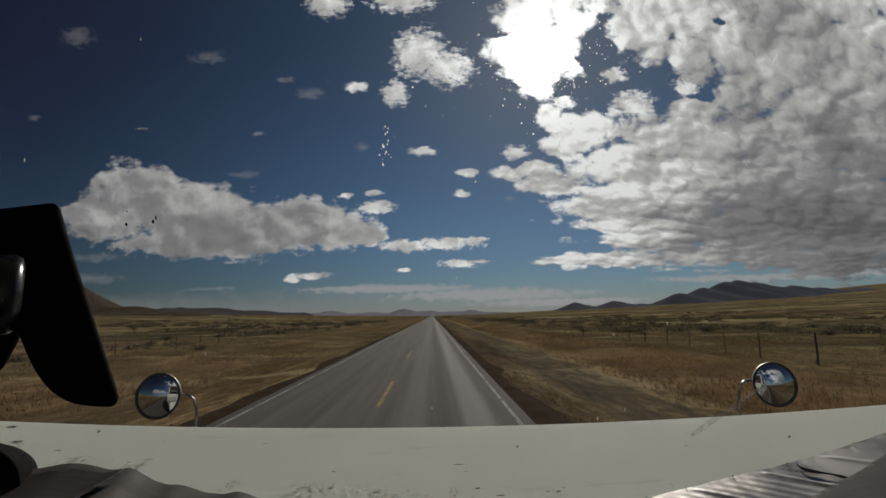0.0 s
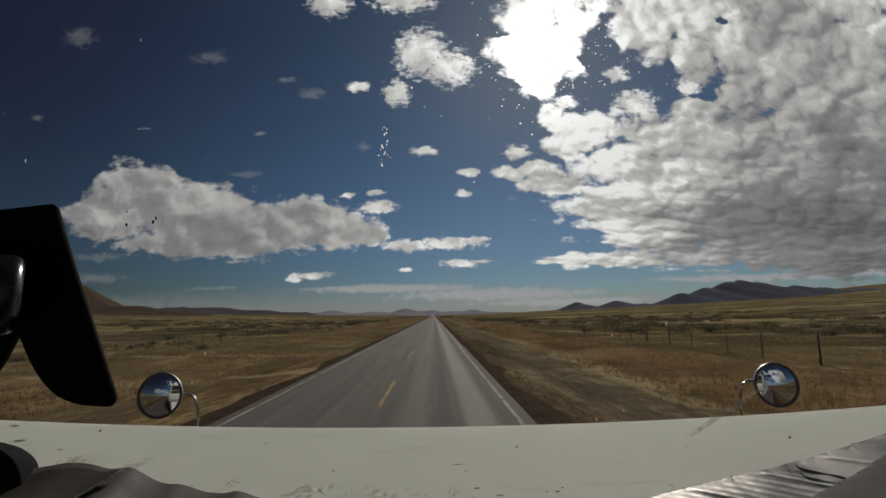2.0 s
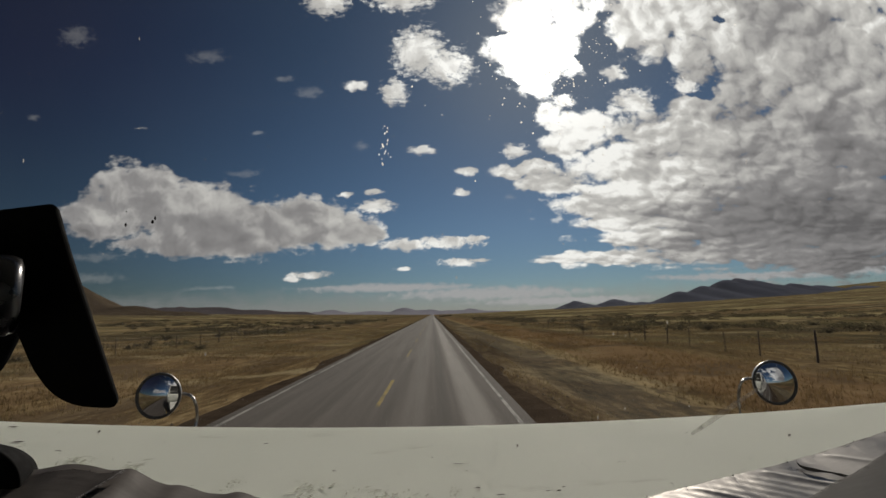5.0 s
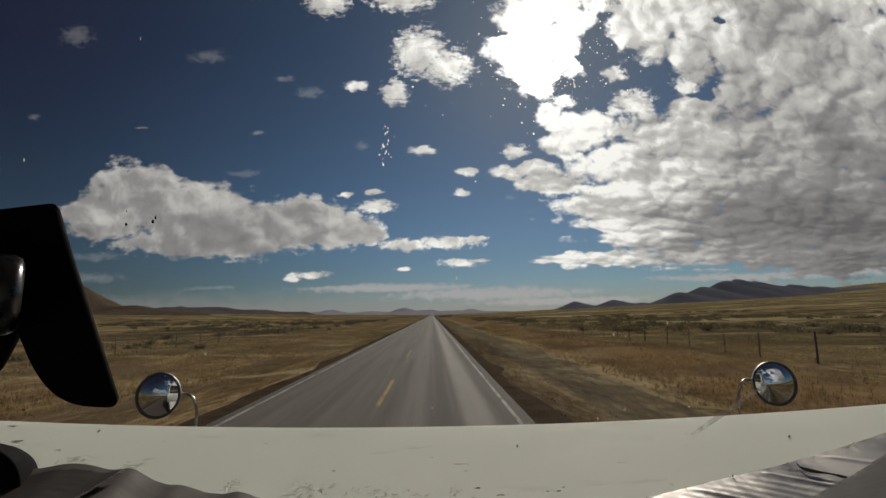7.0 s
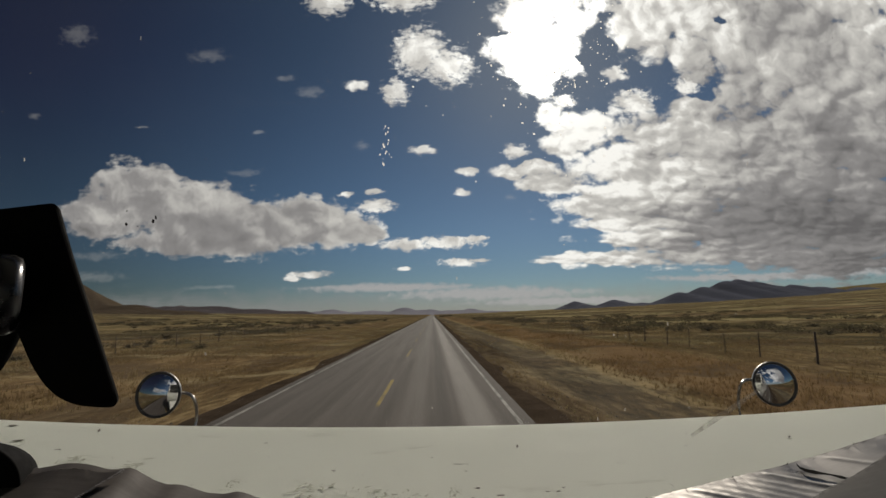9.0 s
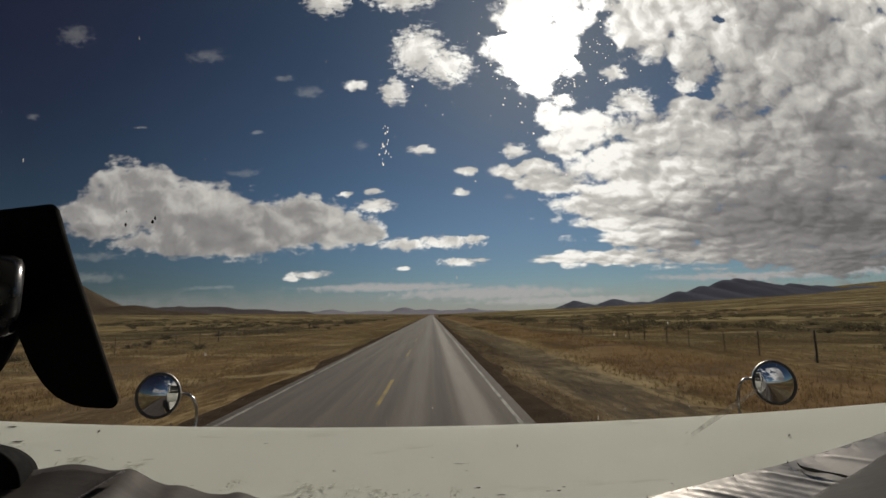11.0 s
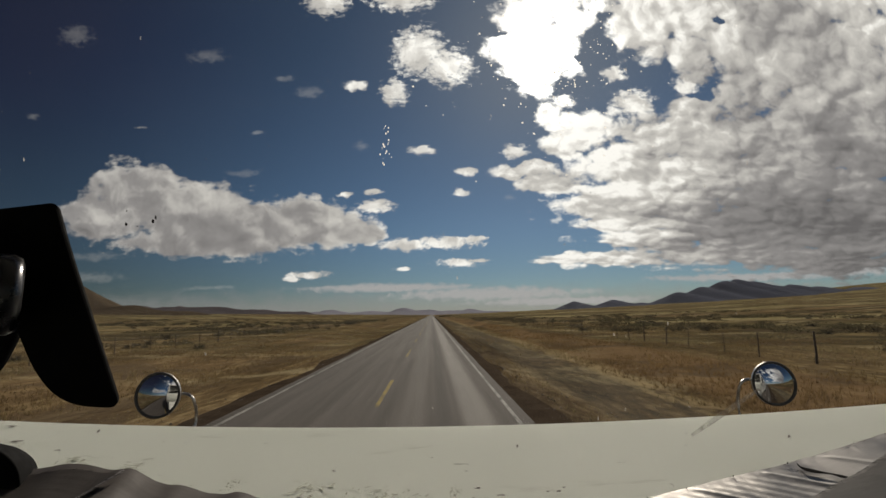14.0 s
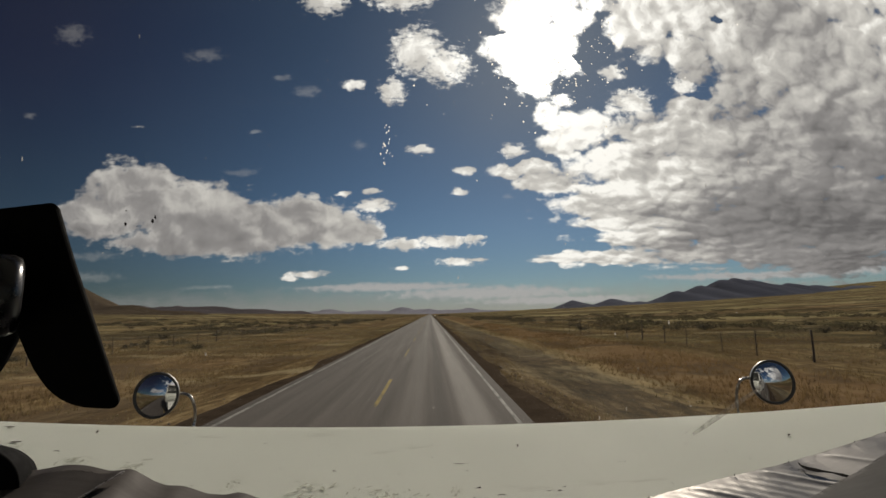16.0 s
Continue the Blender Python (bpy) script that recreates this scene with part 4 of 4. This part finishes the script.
def wing_mirror(centre, facing, size, knee, foot, root, label):
    """A round convex mirror on a bent chrome arm."""
    turn = Vector(facing).to_track_quat("Z", "Y").to_matrix().to_4x4()
    m = Matrix.Translation(centre) @ turn
    R, k0 = 0.0745 * size, size
    bm = bmesh.new()
    prof = [(R + 0.0045 * k0, 0.002 * k0), (R + 0.0045 * k0, -0.006 * k0), (R - 0.004 * k0, -0.018 * k0), (R * 0.7, -0.036 * k0), (R * 0.25, -0.046 * k0), (0.001, -0.047 * k0)]
    sides = 48
    rings = [[bm.verts.new(m @ Vector((r * math.cos(a), r * math.sin(a), z))) for a in np.linspace(0, 2 * math.pi, sides, endpoint=False)] for r, z in prof]
    for a, b in zip(rings, rings[1:]):
        for k in range(sides):
            bm.faces.new((a[k], b[k], b[(k + 1) % sides], a[(k + 1) % sides]))
    body = part("wing_mirror", bm, M_CHROME, truck, label, True)
    bm = bmesh.new()
    rings = []
    for b in np.linspace(0, 2 * math.pi, 10, endpoint=False):
        r, z = R + k0 * (0.001 + 0.0042 * math.cos(b)), k0 * (0.002 + 0.0042 * math.sin(b))
        rings.append([bm.verts.new(m @ Vector((r * math.cos(a), r * math.sin(a), z))) for a in np.linspace(0, 2 * math.pi, sides, endpoint=False)])
    for i in range(10):
        a, b = rings[i], rings[(i + 1) % 10]
        for k in range(sides):
            bm.faces.new((a[k], a[(k + 1) % sides], b[(k + 1) % sides], b[k]))
    part("mirror_rim", bm, M_RIM, body, "dark rubber rim", True)
    bm = bmesh.new()
    curve = 2.0 * R
    top = math.sqrt(curve * curve - R * R)
    rings = []
    for r in np.linspace(0.0008, R, 16):
        z = math.sqrt(curve * curve - r * r) - top
        rings.append([bm.verts.new(m @ Vector((r * math.cos(a), r * math.sin(a), z + 0.001))) for a in np.linspace(0, 2 * math.pi, sides, endpoint=False)])
    for a, b in zip(rings, rings[1:]):
        for k in range(sides):
            bm.faces.new((a[k], b[k], b[(k + 1) % sides], a[(k + 1) % sides]))
    bm.faces.new(rings[0])
    bmesh.ops.recalc_face_normals(bm, faces=bm.faces[:])
    part("mirror_glass", bm, M_MIRROR, body, "convex mirror glass", True)
    back = m @ Vector((0, 0, -0.044 * k0))
    part("mirror_arm", tube([back, Vector(knee), Vector(foot), Vector(root)], 0.0052 * k0, 12), M_ARM, body, "bent chrome arm", True)


wing_mirror((-1.416, 2.40, 2.166), (-0.01, -0.99, 0.08), 1.45, (-1.239, 2.40, 2.150), (-1.222, 2.37, 1.95), (-0.95, 1.36, 1.72), "round chrome wing mirror with a dark rim")
wing_mirror((1.707, 2.25, 2.176), (-0.06, -0.99, 0.08), 1.36, (1.540, 2.25, 2.185), (1.500, 2.22, 1.98), (1.05, 1.36, 1.72), "round chrome wing mirror with a dark rim")

# body below and behind
def body_part(name, size, at, material, label="", bevel=0.03):
    bm = bmesh.new()
    box(bm, size, at, bevel=bevel)
    return part(name, bm, material, truck, label)


body_part("nose", (2.50, 0.66, 1.05), (0.03, 0.97, 1.62), M_BODY, "white nose below the bonnet")
body_part("bumper", (2.45, 0.14, 0.26), (0.03, 1.42, 0.95), M_STEEL, "steel bumper", 0.02)
body_part("chassis", (0.9, 6.6, 0.24), (0.03, -1.9, 0.85), M_STEEL, "dark steel chassis", 0.01)
body_part("cab_floor", (2.36, 2.0, 0.10), (0.03, -0.35, 1.50), M_CABIN, "", 0.01)
for sx in (-1, 1):
    cx = 0.03 + sx * 1.24
    body_part("cab_door", (0.07, 1.95, 0.95), (cx, -0.38, 1.84), M_BODY, "white cab door", 0.015)
    body_part("door_header", (0.07, 1.95, 0.15), (cx, -0.38, 3.045), M_BODY, "", 0.015)
    body_part("front_pillar", (0.07, 0.12, 0.66), (cx, 0.53, 2.642), M_BODY, "", 0.015)
    pane = body_part("side_window", (0.008, 1.15, 0.66), (cx, -0.11, 2.642), M_SIDE_GLASS, "tinted side window", 0.0)
    pane.visible_shadow = False
    body_part("rear_pillar", (0.07, 0.45, 0.66), (cx, -1.12, 2.642), M_BODY, "", 0.015)
body_part("cab_back", (2.40, 0.07, 1.70), (0.03, -1.33, 2.20), M_BODY, "white cab rear wall", 0.015)
body_part("roof", (2.56, 2.05, 0.08), (0.03, -0.36, 3.16), M_BODY, "white cab roof", 0.03)
body_part("header", (2.40, 0.07, 0.10), (0.03, 0.565, 3.07), M_CABIN, "", 0.01)
body_part("cowl", (2.40, 0.06, 0.70), (0.03, 0.68, 1.86), M_BODY, "", 0.01)
body_part("cargo_box", (2.50, 3.7, 2.2), (0.03, -3.35, 2.10), M_BODY, "plain white cargo box", 0.04)


def wheel(x, y):
    bm = bmesh.new()
    prof = [(0.27, -0.13), (0.44, -0.135), (0.49, -0.11), (0.505, -0.05), (0.505, 0.05), (0.49, 0.11), (0.44, 0.135), (0.27, 0.13)]

    def spin(bm, prof):
        rings = [[bm.verts.new((x + o, y + r * math.cos(a), 0.505 + r * math.sin(a))) for a in np.linspace(0, 2 * math.pi, 36, endpoint=False)] for r, o in prof]
        for p, q in zip(rings, rings[1:]):
            for k in range(36):
                bm.faces.new((p[k], p[(k + 1) % 36], q[(k + 1) % 36], q[k]))
        return rings
    spin(bm, prof)
    w = part("wheel", bm, M_TYRE, truck, "black rubber tyre", True)
    bm = bmesh.new()
    rings = spin(bm, [(0.27, -0.10), (0.24, -0.04), (0.09, 0.0), (0.09, 0.03), (0.24, 0.06), (0.27, 0.10)])
    part("rim", bm, M_STEEL, w, "steel rim", True)


for wx in (-1.05, 1.11):
    for wy in (0.75, -3.9):
        wheel(wx, wy)

# windscreen
def screen_y(z):
    return 0.70 - 0.17 * (z - 2.25)


bm = bmesh.new()
for off in (0.0, 0.006):
    z0, z1 = 2.22, 3.03
    vs = [bm.verts.new((x, screen_y(z) + off, z)) for x, z in ((-1.17, z0), (1.23, z0), (1.23, z1), (-1.17, z1))]
    bm.faces.new(vs)
screen = part("windscreen", bm, M_GLASS, truck, "clear dusty windscreen")
screen.visible_shadow = False

# dried splashes on the inside of the glass
rng = random.Random(77)
verts, faces = [], []


def splash(x, z, r, tall=1.0):
    n, i = 7, len(verts)
    for k in range(n):
        a = 6.283 * k / n
        q = r * rng.uniform(0.7, 1.2)
        zz = z + q * math.sin(a) * tall
        verts.append((x + q * math.cos(a), screen_y(zz) - 0.002, zz))
    faces.append(tuple(range(i, i + n)))


for _ in range(330):
    a, r = rng.uniform(0, 6.283), abs(rng.gauss(0, 0.105))
    splash(0.185 + r * math.cos(a), 2.899 + r * math.sin(a) * 0.8, 0.0005 + 0.0011 * rng.random() ** 2)
for _ in range(22):
    splash(-0.064 + rng.gauss(0, 0.004), 2.79 + rng.uniform(-0.028, 0.028), rng.uniform(0.0005, 0.0012), 1.6)
me = bpy.data.meshes.new("dried_dirt")
me.from_pydata(verts, [], faces)
me.materials.append(M_DIRT)
dirt = new("dried_dirt", me)
dirt.parent = screen
tagged(dirt, "small pale dried specks", kind="stuff")
verts, faces = [], []
MARKS = ((-0.4027, 2.9403, 0.00147, 3.00), (0.2836, 2.8944, 0.00294, 1.50), (0.4629, 2.7599, 0.00196, 4.00), (0.3997, 2.7281, 0.00147, 3.00),
         (0.3444, 2.5311, 0.00196, 2.80), (0.2646, 2.5162, 0.00196, 2.00), (0.2821, 2.5126, 0.00147, 3.00), (0.2807, 2.4071, 0.00196, 2.50),
         (0.2402, 2.3949, 0.00147, 4.00), (0.3762, 2.4080, 0.00196, 1.00), (0.3736, 2.4147, 0.00147, 1.60), (0.1923, 2.6472, 0.00196, 1.10),
         (0.1982, 2.8453, 0.00245, 1.00), (0.0882, 2.8301, 0.00196, 1.00), (0.0360, 2.6019, 0.00147, 3.00), (-0.0021, 2.4158, 0.00196, 1.00),
         (0.4460, 2.5431, 0.00147, 1.50), (-0.3244, 2.5002, 0.00196, 2.20), (-0.2942, 2.5852, 0.00098, 2.00), (0.2447, 2.4278, 0.00098, 1.00),
         (0.1669, 2.7549, 0.00147, 1.00), (-0.3171, 2.7734, 0.00147, 1.00), (-0.4087, 2.8174, 0.00441, 0.25), (0.5734, 2.7015, 0.00147, 1.00),
         (-0.5674, 2.7743, 0.00147, 4.00))
for _ in range(90):
    splash(rng.uniform(-0.6, 0.7), rng.uniform(2.45, 3.0), 0.0004 + 0.0006 * rng.random() ** 2)
for x, z, r, tall in MARKS:
    splash(x, z, 0.6 * r, tall)
me = bpy.data.meshes.new("dried_film")
me.from_pydata(verts, [], faces)
me.materials.append(M_MARK)
drops = new("dried_film", me)
drops.parent = screen
tagged(drops, "faint dried drop marks", kind="stuff")
verts, faces = [], []
BUGS = ((-0.4300, 2.6842, 0.00196, 1.30), (-0.3929, 2.6876, 0.00245, 1.00), (-0.3888, 2.6931, 0.00147, 2.00), (-0.4287, 2.7023, 0.00098, 1.20),
         (-0.4144, 2.6808, 0.00098, 1.00))
for m in BUGS:
    splash(*m)
me = bpy.data.meshes.new("bug_dirt")
me.from_pydata(verts, [], faces)
me.materials.append(M_BUG)
bugs = new("bug_dirt", me)
bugs.parent = screen
tagged(bugs, "small dark dried bug marks", kind="stuff")
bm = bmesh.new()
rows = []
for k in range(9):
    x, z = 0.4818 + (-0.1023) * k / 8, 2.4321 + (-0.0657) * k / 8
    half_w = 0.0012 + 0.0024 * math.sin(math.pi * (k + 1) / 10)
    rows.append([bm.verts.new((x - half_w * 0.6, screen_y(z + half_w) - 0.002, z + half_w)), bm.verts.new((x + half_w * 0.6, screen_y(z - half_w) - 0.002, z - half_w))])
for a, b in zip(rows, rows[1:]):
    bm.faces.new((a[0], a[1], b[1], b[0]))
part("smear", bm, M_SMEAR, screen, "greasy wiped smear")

# dashboard and the tape over its edge
dash = body_part("dashboard", (2.34, 0.34, 0.50), (0.03, 0.46, 1.99), M_CABIN, "dark dashboard", 0.03)


def smooth_line(points, x):
    xs, zs = zip(*points)
    return float(np.mean(np.interp(x + np.linspace(-0.006, 0.006, 5), xs, zs)))


LEFT_EDGE = ((-0.850, 2.3710), (-0.560, 2.3620), (-0.507, 2.3632), (-0.480, 2.3680), (-0.466, 2.3683), (-0.446, 2.3657), (-0.419, 2.3588), (-0.405, 2.3598), (-0.393, 2.3615), (-0.386, 2.3579), (-0.367, 2.3464), (-0.348, 2.3390), (-0.330, 2.3392), (-0.316, 2.3347), (-0.294, 2.3272), (-0.270, 2.3252), (-0.258, 2.3289), (-0.246, 2.3259), (-0.227, 2.3191), (-0.150, 2.3010), (0.050, 2.2510))
RIGHT_EDGE = ((0.0, 2.235), (0.17, 2.283), (0.277, 2.304), (0.322, 2.3142), (0.40, 2.3290), (0.44, 2.3363), (0.495, 2.348), (0.56, 2.3636), (0.617, 2.379), (0.95, 2.461))


# creases across the silver tape: place, height, width
TAPE_FOLDS = ((0.335, 0.0010, 0.0045), (0.428, 0.0013, 0.0045), (0.512, 0.0008, 0.005), (0.60, 0.0008, 0.005))


def on_tape(edge, x, t, lift, ribs, seed):
    """A point of a tape sheet: t runs from its far edge toward the cab."""
    wave = (0.0012 if ribs else 0.0035) * fbm(x * 7, t * 3, seed, 2) * ease(t * 4)
    rib = ribs * 0.00024 * math.sin(360 * (x - 0.52 * t) + 1.5 * fbm(x * 9, t * 2, 3.0, 2)) * ease(t * 20) * (1 - ease((t - 0.22) / 0.12)) * (1 - ease((x - 0.475) / 0.03))
    for x0, high, wide in (TAPE_FOLDS if ribs else ()):
        lift += high * math.exp(-((x - x0 - 0.52 * t - 0.001 * math.sin(40 * t)) / wide) ** 2) * ease(t * 30)
    fall, reach = (0.108, 0.45) if ribs else (0.1224, 0.34)
    z = smooth_line(edge, x) + 0.0006 * ribs * fbm(x * 70, 1.0, seed, 3) - fall * t - 0.16 * max(0, t - 0.3) + wave + rib + lift
    jitter = 0.25 if ribs else 0.35
    return Vector((x + jitter * 0.004 * fbm(x * 30, t * 9, seed + 2, 3), 0.62 - reach * t + jitter * 0.006 * fbm(x * 25, 3.0, seed, 3), z))


def tape_sheet(name, edge, x0, x1, material, label, ribs, seed):
    """A loose sheet of tape: a wavy far edge, falling toward the cab."""
    cols, rows = np.linspace(x0, x1, 420 if ribs else 150), (0.6 if ribs else 1.0) * np.linspace(0, 1, 150 if ribs else 30) ** 1.3
    bm = bmesh.new()
    grid = [[bm.verts.new(on_tape(edge, x, t, 0.0, ribs, seed)) for x in cols] for t in rows]
    rim = [bm.verts.new(v.co + Vector((0, 0.001, -0.0005))) for v in grid[0]]
    front = [bm.verts.new((v.co.x, v.co.y + 0.004, v.co.z - 0.12)) for v in grid[0]]
    for a, b in [(front, rim), *zip(grid, grid[1:])]:
        for k in range(len(cols) - 1):
            bm.faces.new((a[k], a[k + 1], b[k + 1], b[k]))
    return part(name, bm, material, dash, label, True)


tape_sheet("tape_cover", LEFT_EDGE, -0.85, 0.0, M_TAPE_DARK, "dull grey tape stuck in folds", 0.0, 31.0)
tape_sheet("tape_cover", RIGHT_EDGE, 0.05, 0.95, M_TAPE, "ribbed silver tape with a torn edge", 1.0, 35.0)

# smooth strip laid over the ribbed tape
bm = bmesh.new()
grid = []
for j in range(40):
    row = []
    for i in range(90):
        x = 0.30 + 0.65 * i / 89
        t0 = 0.15 - 0.48 * (x - 0.434) + 0.004 * fbm(x * 22, 2.0, 4.0, 3)
        t = t0 + (0.58 - t0) * j / 39
        z = smooth_line(RIGHT_EDGE, x) - 0.108 * t - 0.16 * max(0, t - 0.3)
        row.append(bm.verts.new((x, 0.62 - 0.45 * t, z + 0.003 + 0.002 * fbm(x * 5, t * 4, 8.0, 2))))
    grid.append(row)
for a, b in zip(grid, grid[1:]):
    for i in range(89):
        bm.faces.new((a[i], a[i + 1], b[i + 1], b[i]))
bmesh.ops.solidify(bm, geom=bm.faces[:], thickness=0.001)
part("tape_strip", bm, M_TAPE_MID, dash, "smooth grey strip over the ribbed tape", True)

# grimy hairs caught along the far edge of the silver tape
bm = bmesh.new()
rng = random.Random(23)
for _ in range(30):
    x = rng.uniform(0.27, 0.64)
    p = on_tape(RIGHT_EDGE, x, 0.002, 0.0003, 1.0, 35.0)
    wide, tall = (rng.uniform(0.002, 0.009), rng.uniform(0.0004, 0.0012)) if rng.random() < 0.75 else (rng.uniform(0.0006, 0.0012), rng.uniform(0.0015, 0.004))
    slope = 0.24 * wide
    bm.faces.new([bm.verts.new(p + Vector(o)) for o in ((-wide, -0.001, -slope), (wide, -0.001, slope), (wide * 0.4, -0.001, tall))])
part("grime", bm, M_BUG, dash, "dark grime along the edge of the tape")

# loose flap of tape with a ragged end, curling up
bm = bmesh.new()
rng = random.Random(14)
grid = []
for j in range(25):
    t = 0.034 + 0.20 * j / 24
    end = -0.3945 - 0.17 * (t - 0.034) + rng.uniform(-0.0022, 0.0022)
    grid.append([bm.verts.new(on_tape(LEFT_EDGE, -0.60 + (end + 0.60) * i / 28, t, 0.0012 + 0.0045 * ease((i - 16) / 12), 0.0, 31.0)) for i in range(29)])
for a, b in zip(grid, grid[1:]):
    for i in range(28):
        bm.faces.new((a[i], a[i + 1], b[i + 1], b[i]))
bmesh.ops.solidify(bm, geom=bm.faces[:], thickness=0.001)
part("tape_flap", bm, M_TAPE_DARK, dash, "curling flap with a ragged end", True)

# pale slivers put the highlight of the torn flap end into colour
bm = bmesh.new()
for k in range(34):
    t = 0.036 + 0.19 * k / 33 + rng.uniform(-0.002, 0.002)
    x = -0.3945 - 0.17 * (t - 0.034)
    for lift, reach in ((0.0068, rng.uniform(0.0008, 0.0030)),):
        wide = rng.uniform(0.002, 0.0045) * (1.6 if k < 4 else 1.0)
        base = [on_tape(LEFT_EDGE, x - 0.0025, t + o, lift - 0.0006, 0.0, 31.0) for o in (-wide, wide)]
        bm.faces.new([bm.verts.new(base[0]), bm.verts.new(base[1]), bm.verts.new(on_tape(LEFT_EDGE, x + reach, t, lift - 0.002, 0.0, 31.0))])
part("flap_highlight", bm, M_TAPE, dash, "pale slivers for the highlight on the torn flap edge")

# tear across the silver tape, ragged: a black strip paints its shaded gap
TEAR = ((0.484, 0.008), (0.479, 0.022), (0.4775, 0.038), (0.480, 0.052), (0.486, 0.066), (0.492, 0.078), (0.498, 0.09), (0.504, 0.106), (0.511, 0.126), (0.517, 0.148))
bm = bmesh.new()
rng = random.Random(3)
rows = []
for k, (x, t) in enumerate(TEAR):
    half_w = (0.0022 + rng.uniform(-0.0010, 0.0012)) * math.sin(math.pi * (k + 0.6) / (len(TEAR) + 0.2))
    rows.append([bm.verts.new(on_tape(RIGHT_EDGE, x - half_w, t + 2.5 * half_w, 0.0035, 1.0, 35.0)), bm.verts.new(on_tape(RIGHT_EDGE, x + half_w, t - 2.5 * half_w, 0.0035, 1.0, 35.0))])
for a, b in zip(rows, rows[1:]):
    bm.faces.new((a[0], a[1], b[1], b[0]))
part("tear_shade", bm, M_BLACK, dash, "black strip for the shaded gap of a tear in the tape")
# ---------------------------------------------------------------- black device on its mount
device = tagged(new("mounted_device"), "black rounded plastic device on a brushed swivel mount", "device")


def rounded_slab(corners, radii, y, depth, tilt):
    """A slab with rounded corners, standing across the view."""
    pts = []
    n = len(corners)
    for i in range(n):
        p, a, b = Vector(corners[i]), Vector(corners[i - 1]), Vector(corners[(i + 1) % n])
        da, db = (a - p).normalized(), (b - p).normalized()
        s, e = p + da * radii[i], p + db * radii[i]
        for k in range(8):
            t = k / 7
            pts.append((1 - t) ** 2 * s + 2 * t * (1 - t) * p + t * t * e)
    bm = bmesh.new()
    mid = sum(pts, Vector((0, 0))) / len(pts)
    rings = []
    for off, grow in ((0.0, 0.97), (0.002, 1.0), (0.005, 0.985), (depth * 0.6, 0.90), (depth, 0.78)):
        rings.append([bm.verts.new((mid.x + (p.x - mid.x) * grow, y + off + tilt * (p.x - mid.x), mid.y + (p.y - mid.y) * grow)) for p in pts])
    k = len(pts)
    for a, b in zip(rings, rings[1:]):
        for i in range(k):
            bm.faces.new((a[i], a[(i + 1) % k], b[(i + 1) % k], b[i]))
    bm.faces.new(rings[0][::-1])
    bm.faces.new(rings[-1])
    return bm


part("body", rounded_slab([(-0.405, 2.646), (-0.3365, 2.656), (-0.3225, 2.6147), (-0.2690, 2.4755), (-0.318, 2.480), (-0.3405, 2.512)], [0.02, 0.006, 0.02, 0.012, 0.026, 0.012], 0.395, 0.010, 0.1),
     M_BLACK, device, "matt black slab body")
bm = bmesh.new()
axis = Vector((-0.73, -0.68, 0.0))
side = Vector((0.68, -0.73, 0.0))
prof = [(0.001, 0.0), (0.024, 0.0), (0.030, 0.002), (0.0325, 0.007), (0.0325, 0.018), (0.0315, 0.020), (0.0325, 0.022), (0.0325, 0.05), (0.028, 0.06), (0.014, 0.064), (0.014, 0.10)]
rings = [[bm.verts.new(Vector((-0.337, 0.374, 2.5725)) + axis * x + r * (math.cos(a) * side + math.sin(a) * Vector((0, 0, 1)))) for a in np.linspace(0, 2 * math.pi, 32, endpoint=False)] for r, x in prof]
for a, b in zip(rings, rings[1:]):
    for k in range(32):
        bm.faces.new((a[k], a[(k + 1) % 32], b[(k + 1) % 32], b[k]))
part("swivel_knob", bm, M_KNOB, device, "dark brushed metal knob", True)
part("mount_arm", tube([(-0.412, 0.313, 2.5725), (-0.60, 0.30, 2.54), (-0.95, 0.40, 2.48), (-1.19, 0.44, 2.46)], 0.013, 10), M_BLACK, device, "black arm", True)
part("bracket", rounded_slab([(-0.43, 2.56), (-0.366, 2.556), (-0.3672, 2.541), (-0.3795, 2.5115), (-0.43, 2.45)], [0.01, 0.006, 0.008, 0.006, 0.01], 0.408, 0.010, 0.0), M_BLACK, device)

pad = new("dash_pad", mesh_of("dash_pad", rounded_slab([(-0.70, 2.24), (-0.70, 2.412), (-0.548, 2.405), (-0.508, 2.378), (-0.485, 2.24)], [0.01, 0.02, 0.025, 0.02, 0.01], 0.585, 0.05, 0.0), M_BLACK, True))
pad.parent = dash
tagged(pad, "black padded end of the dashboard")
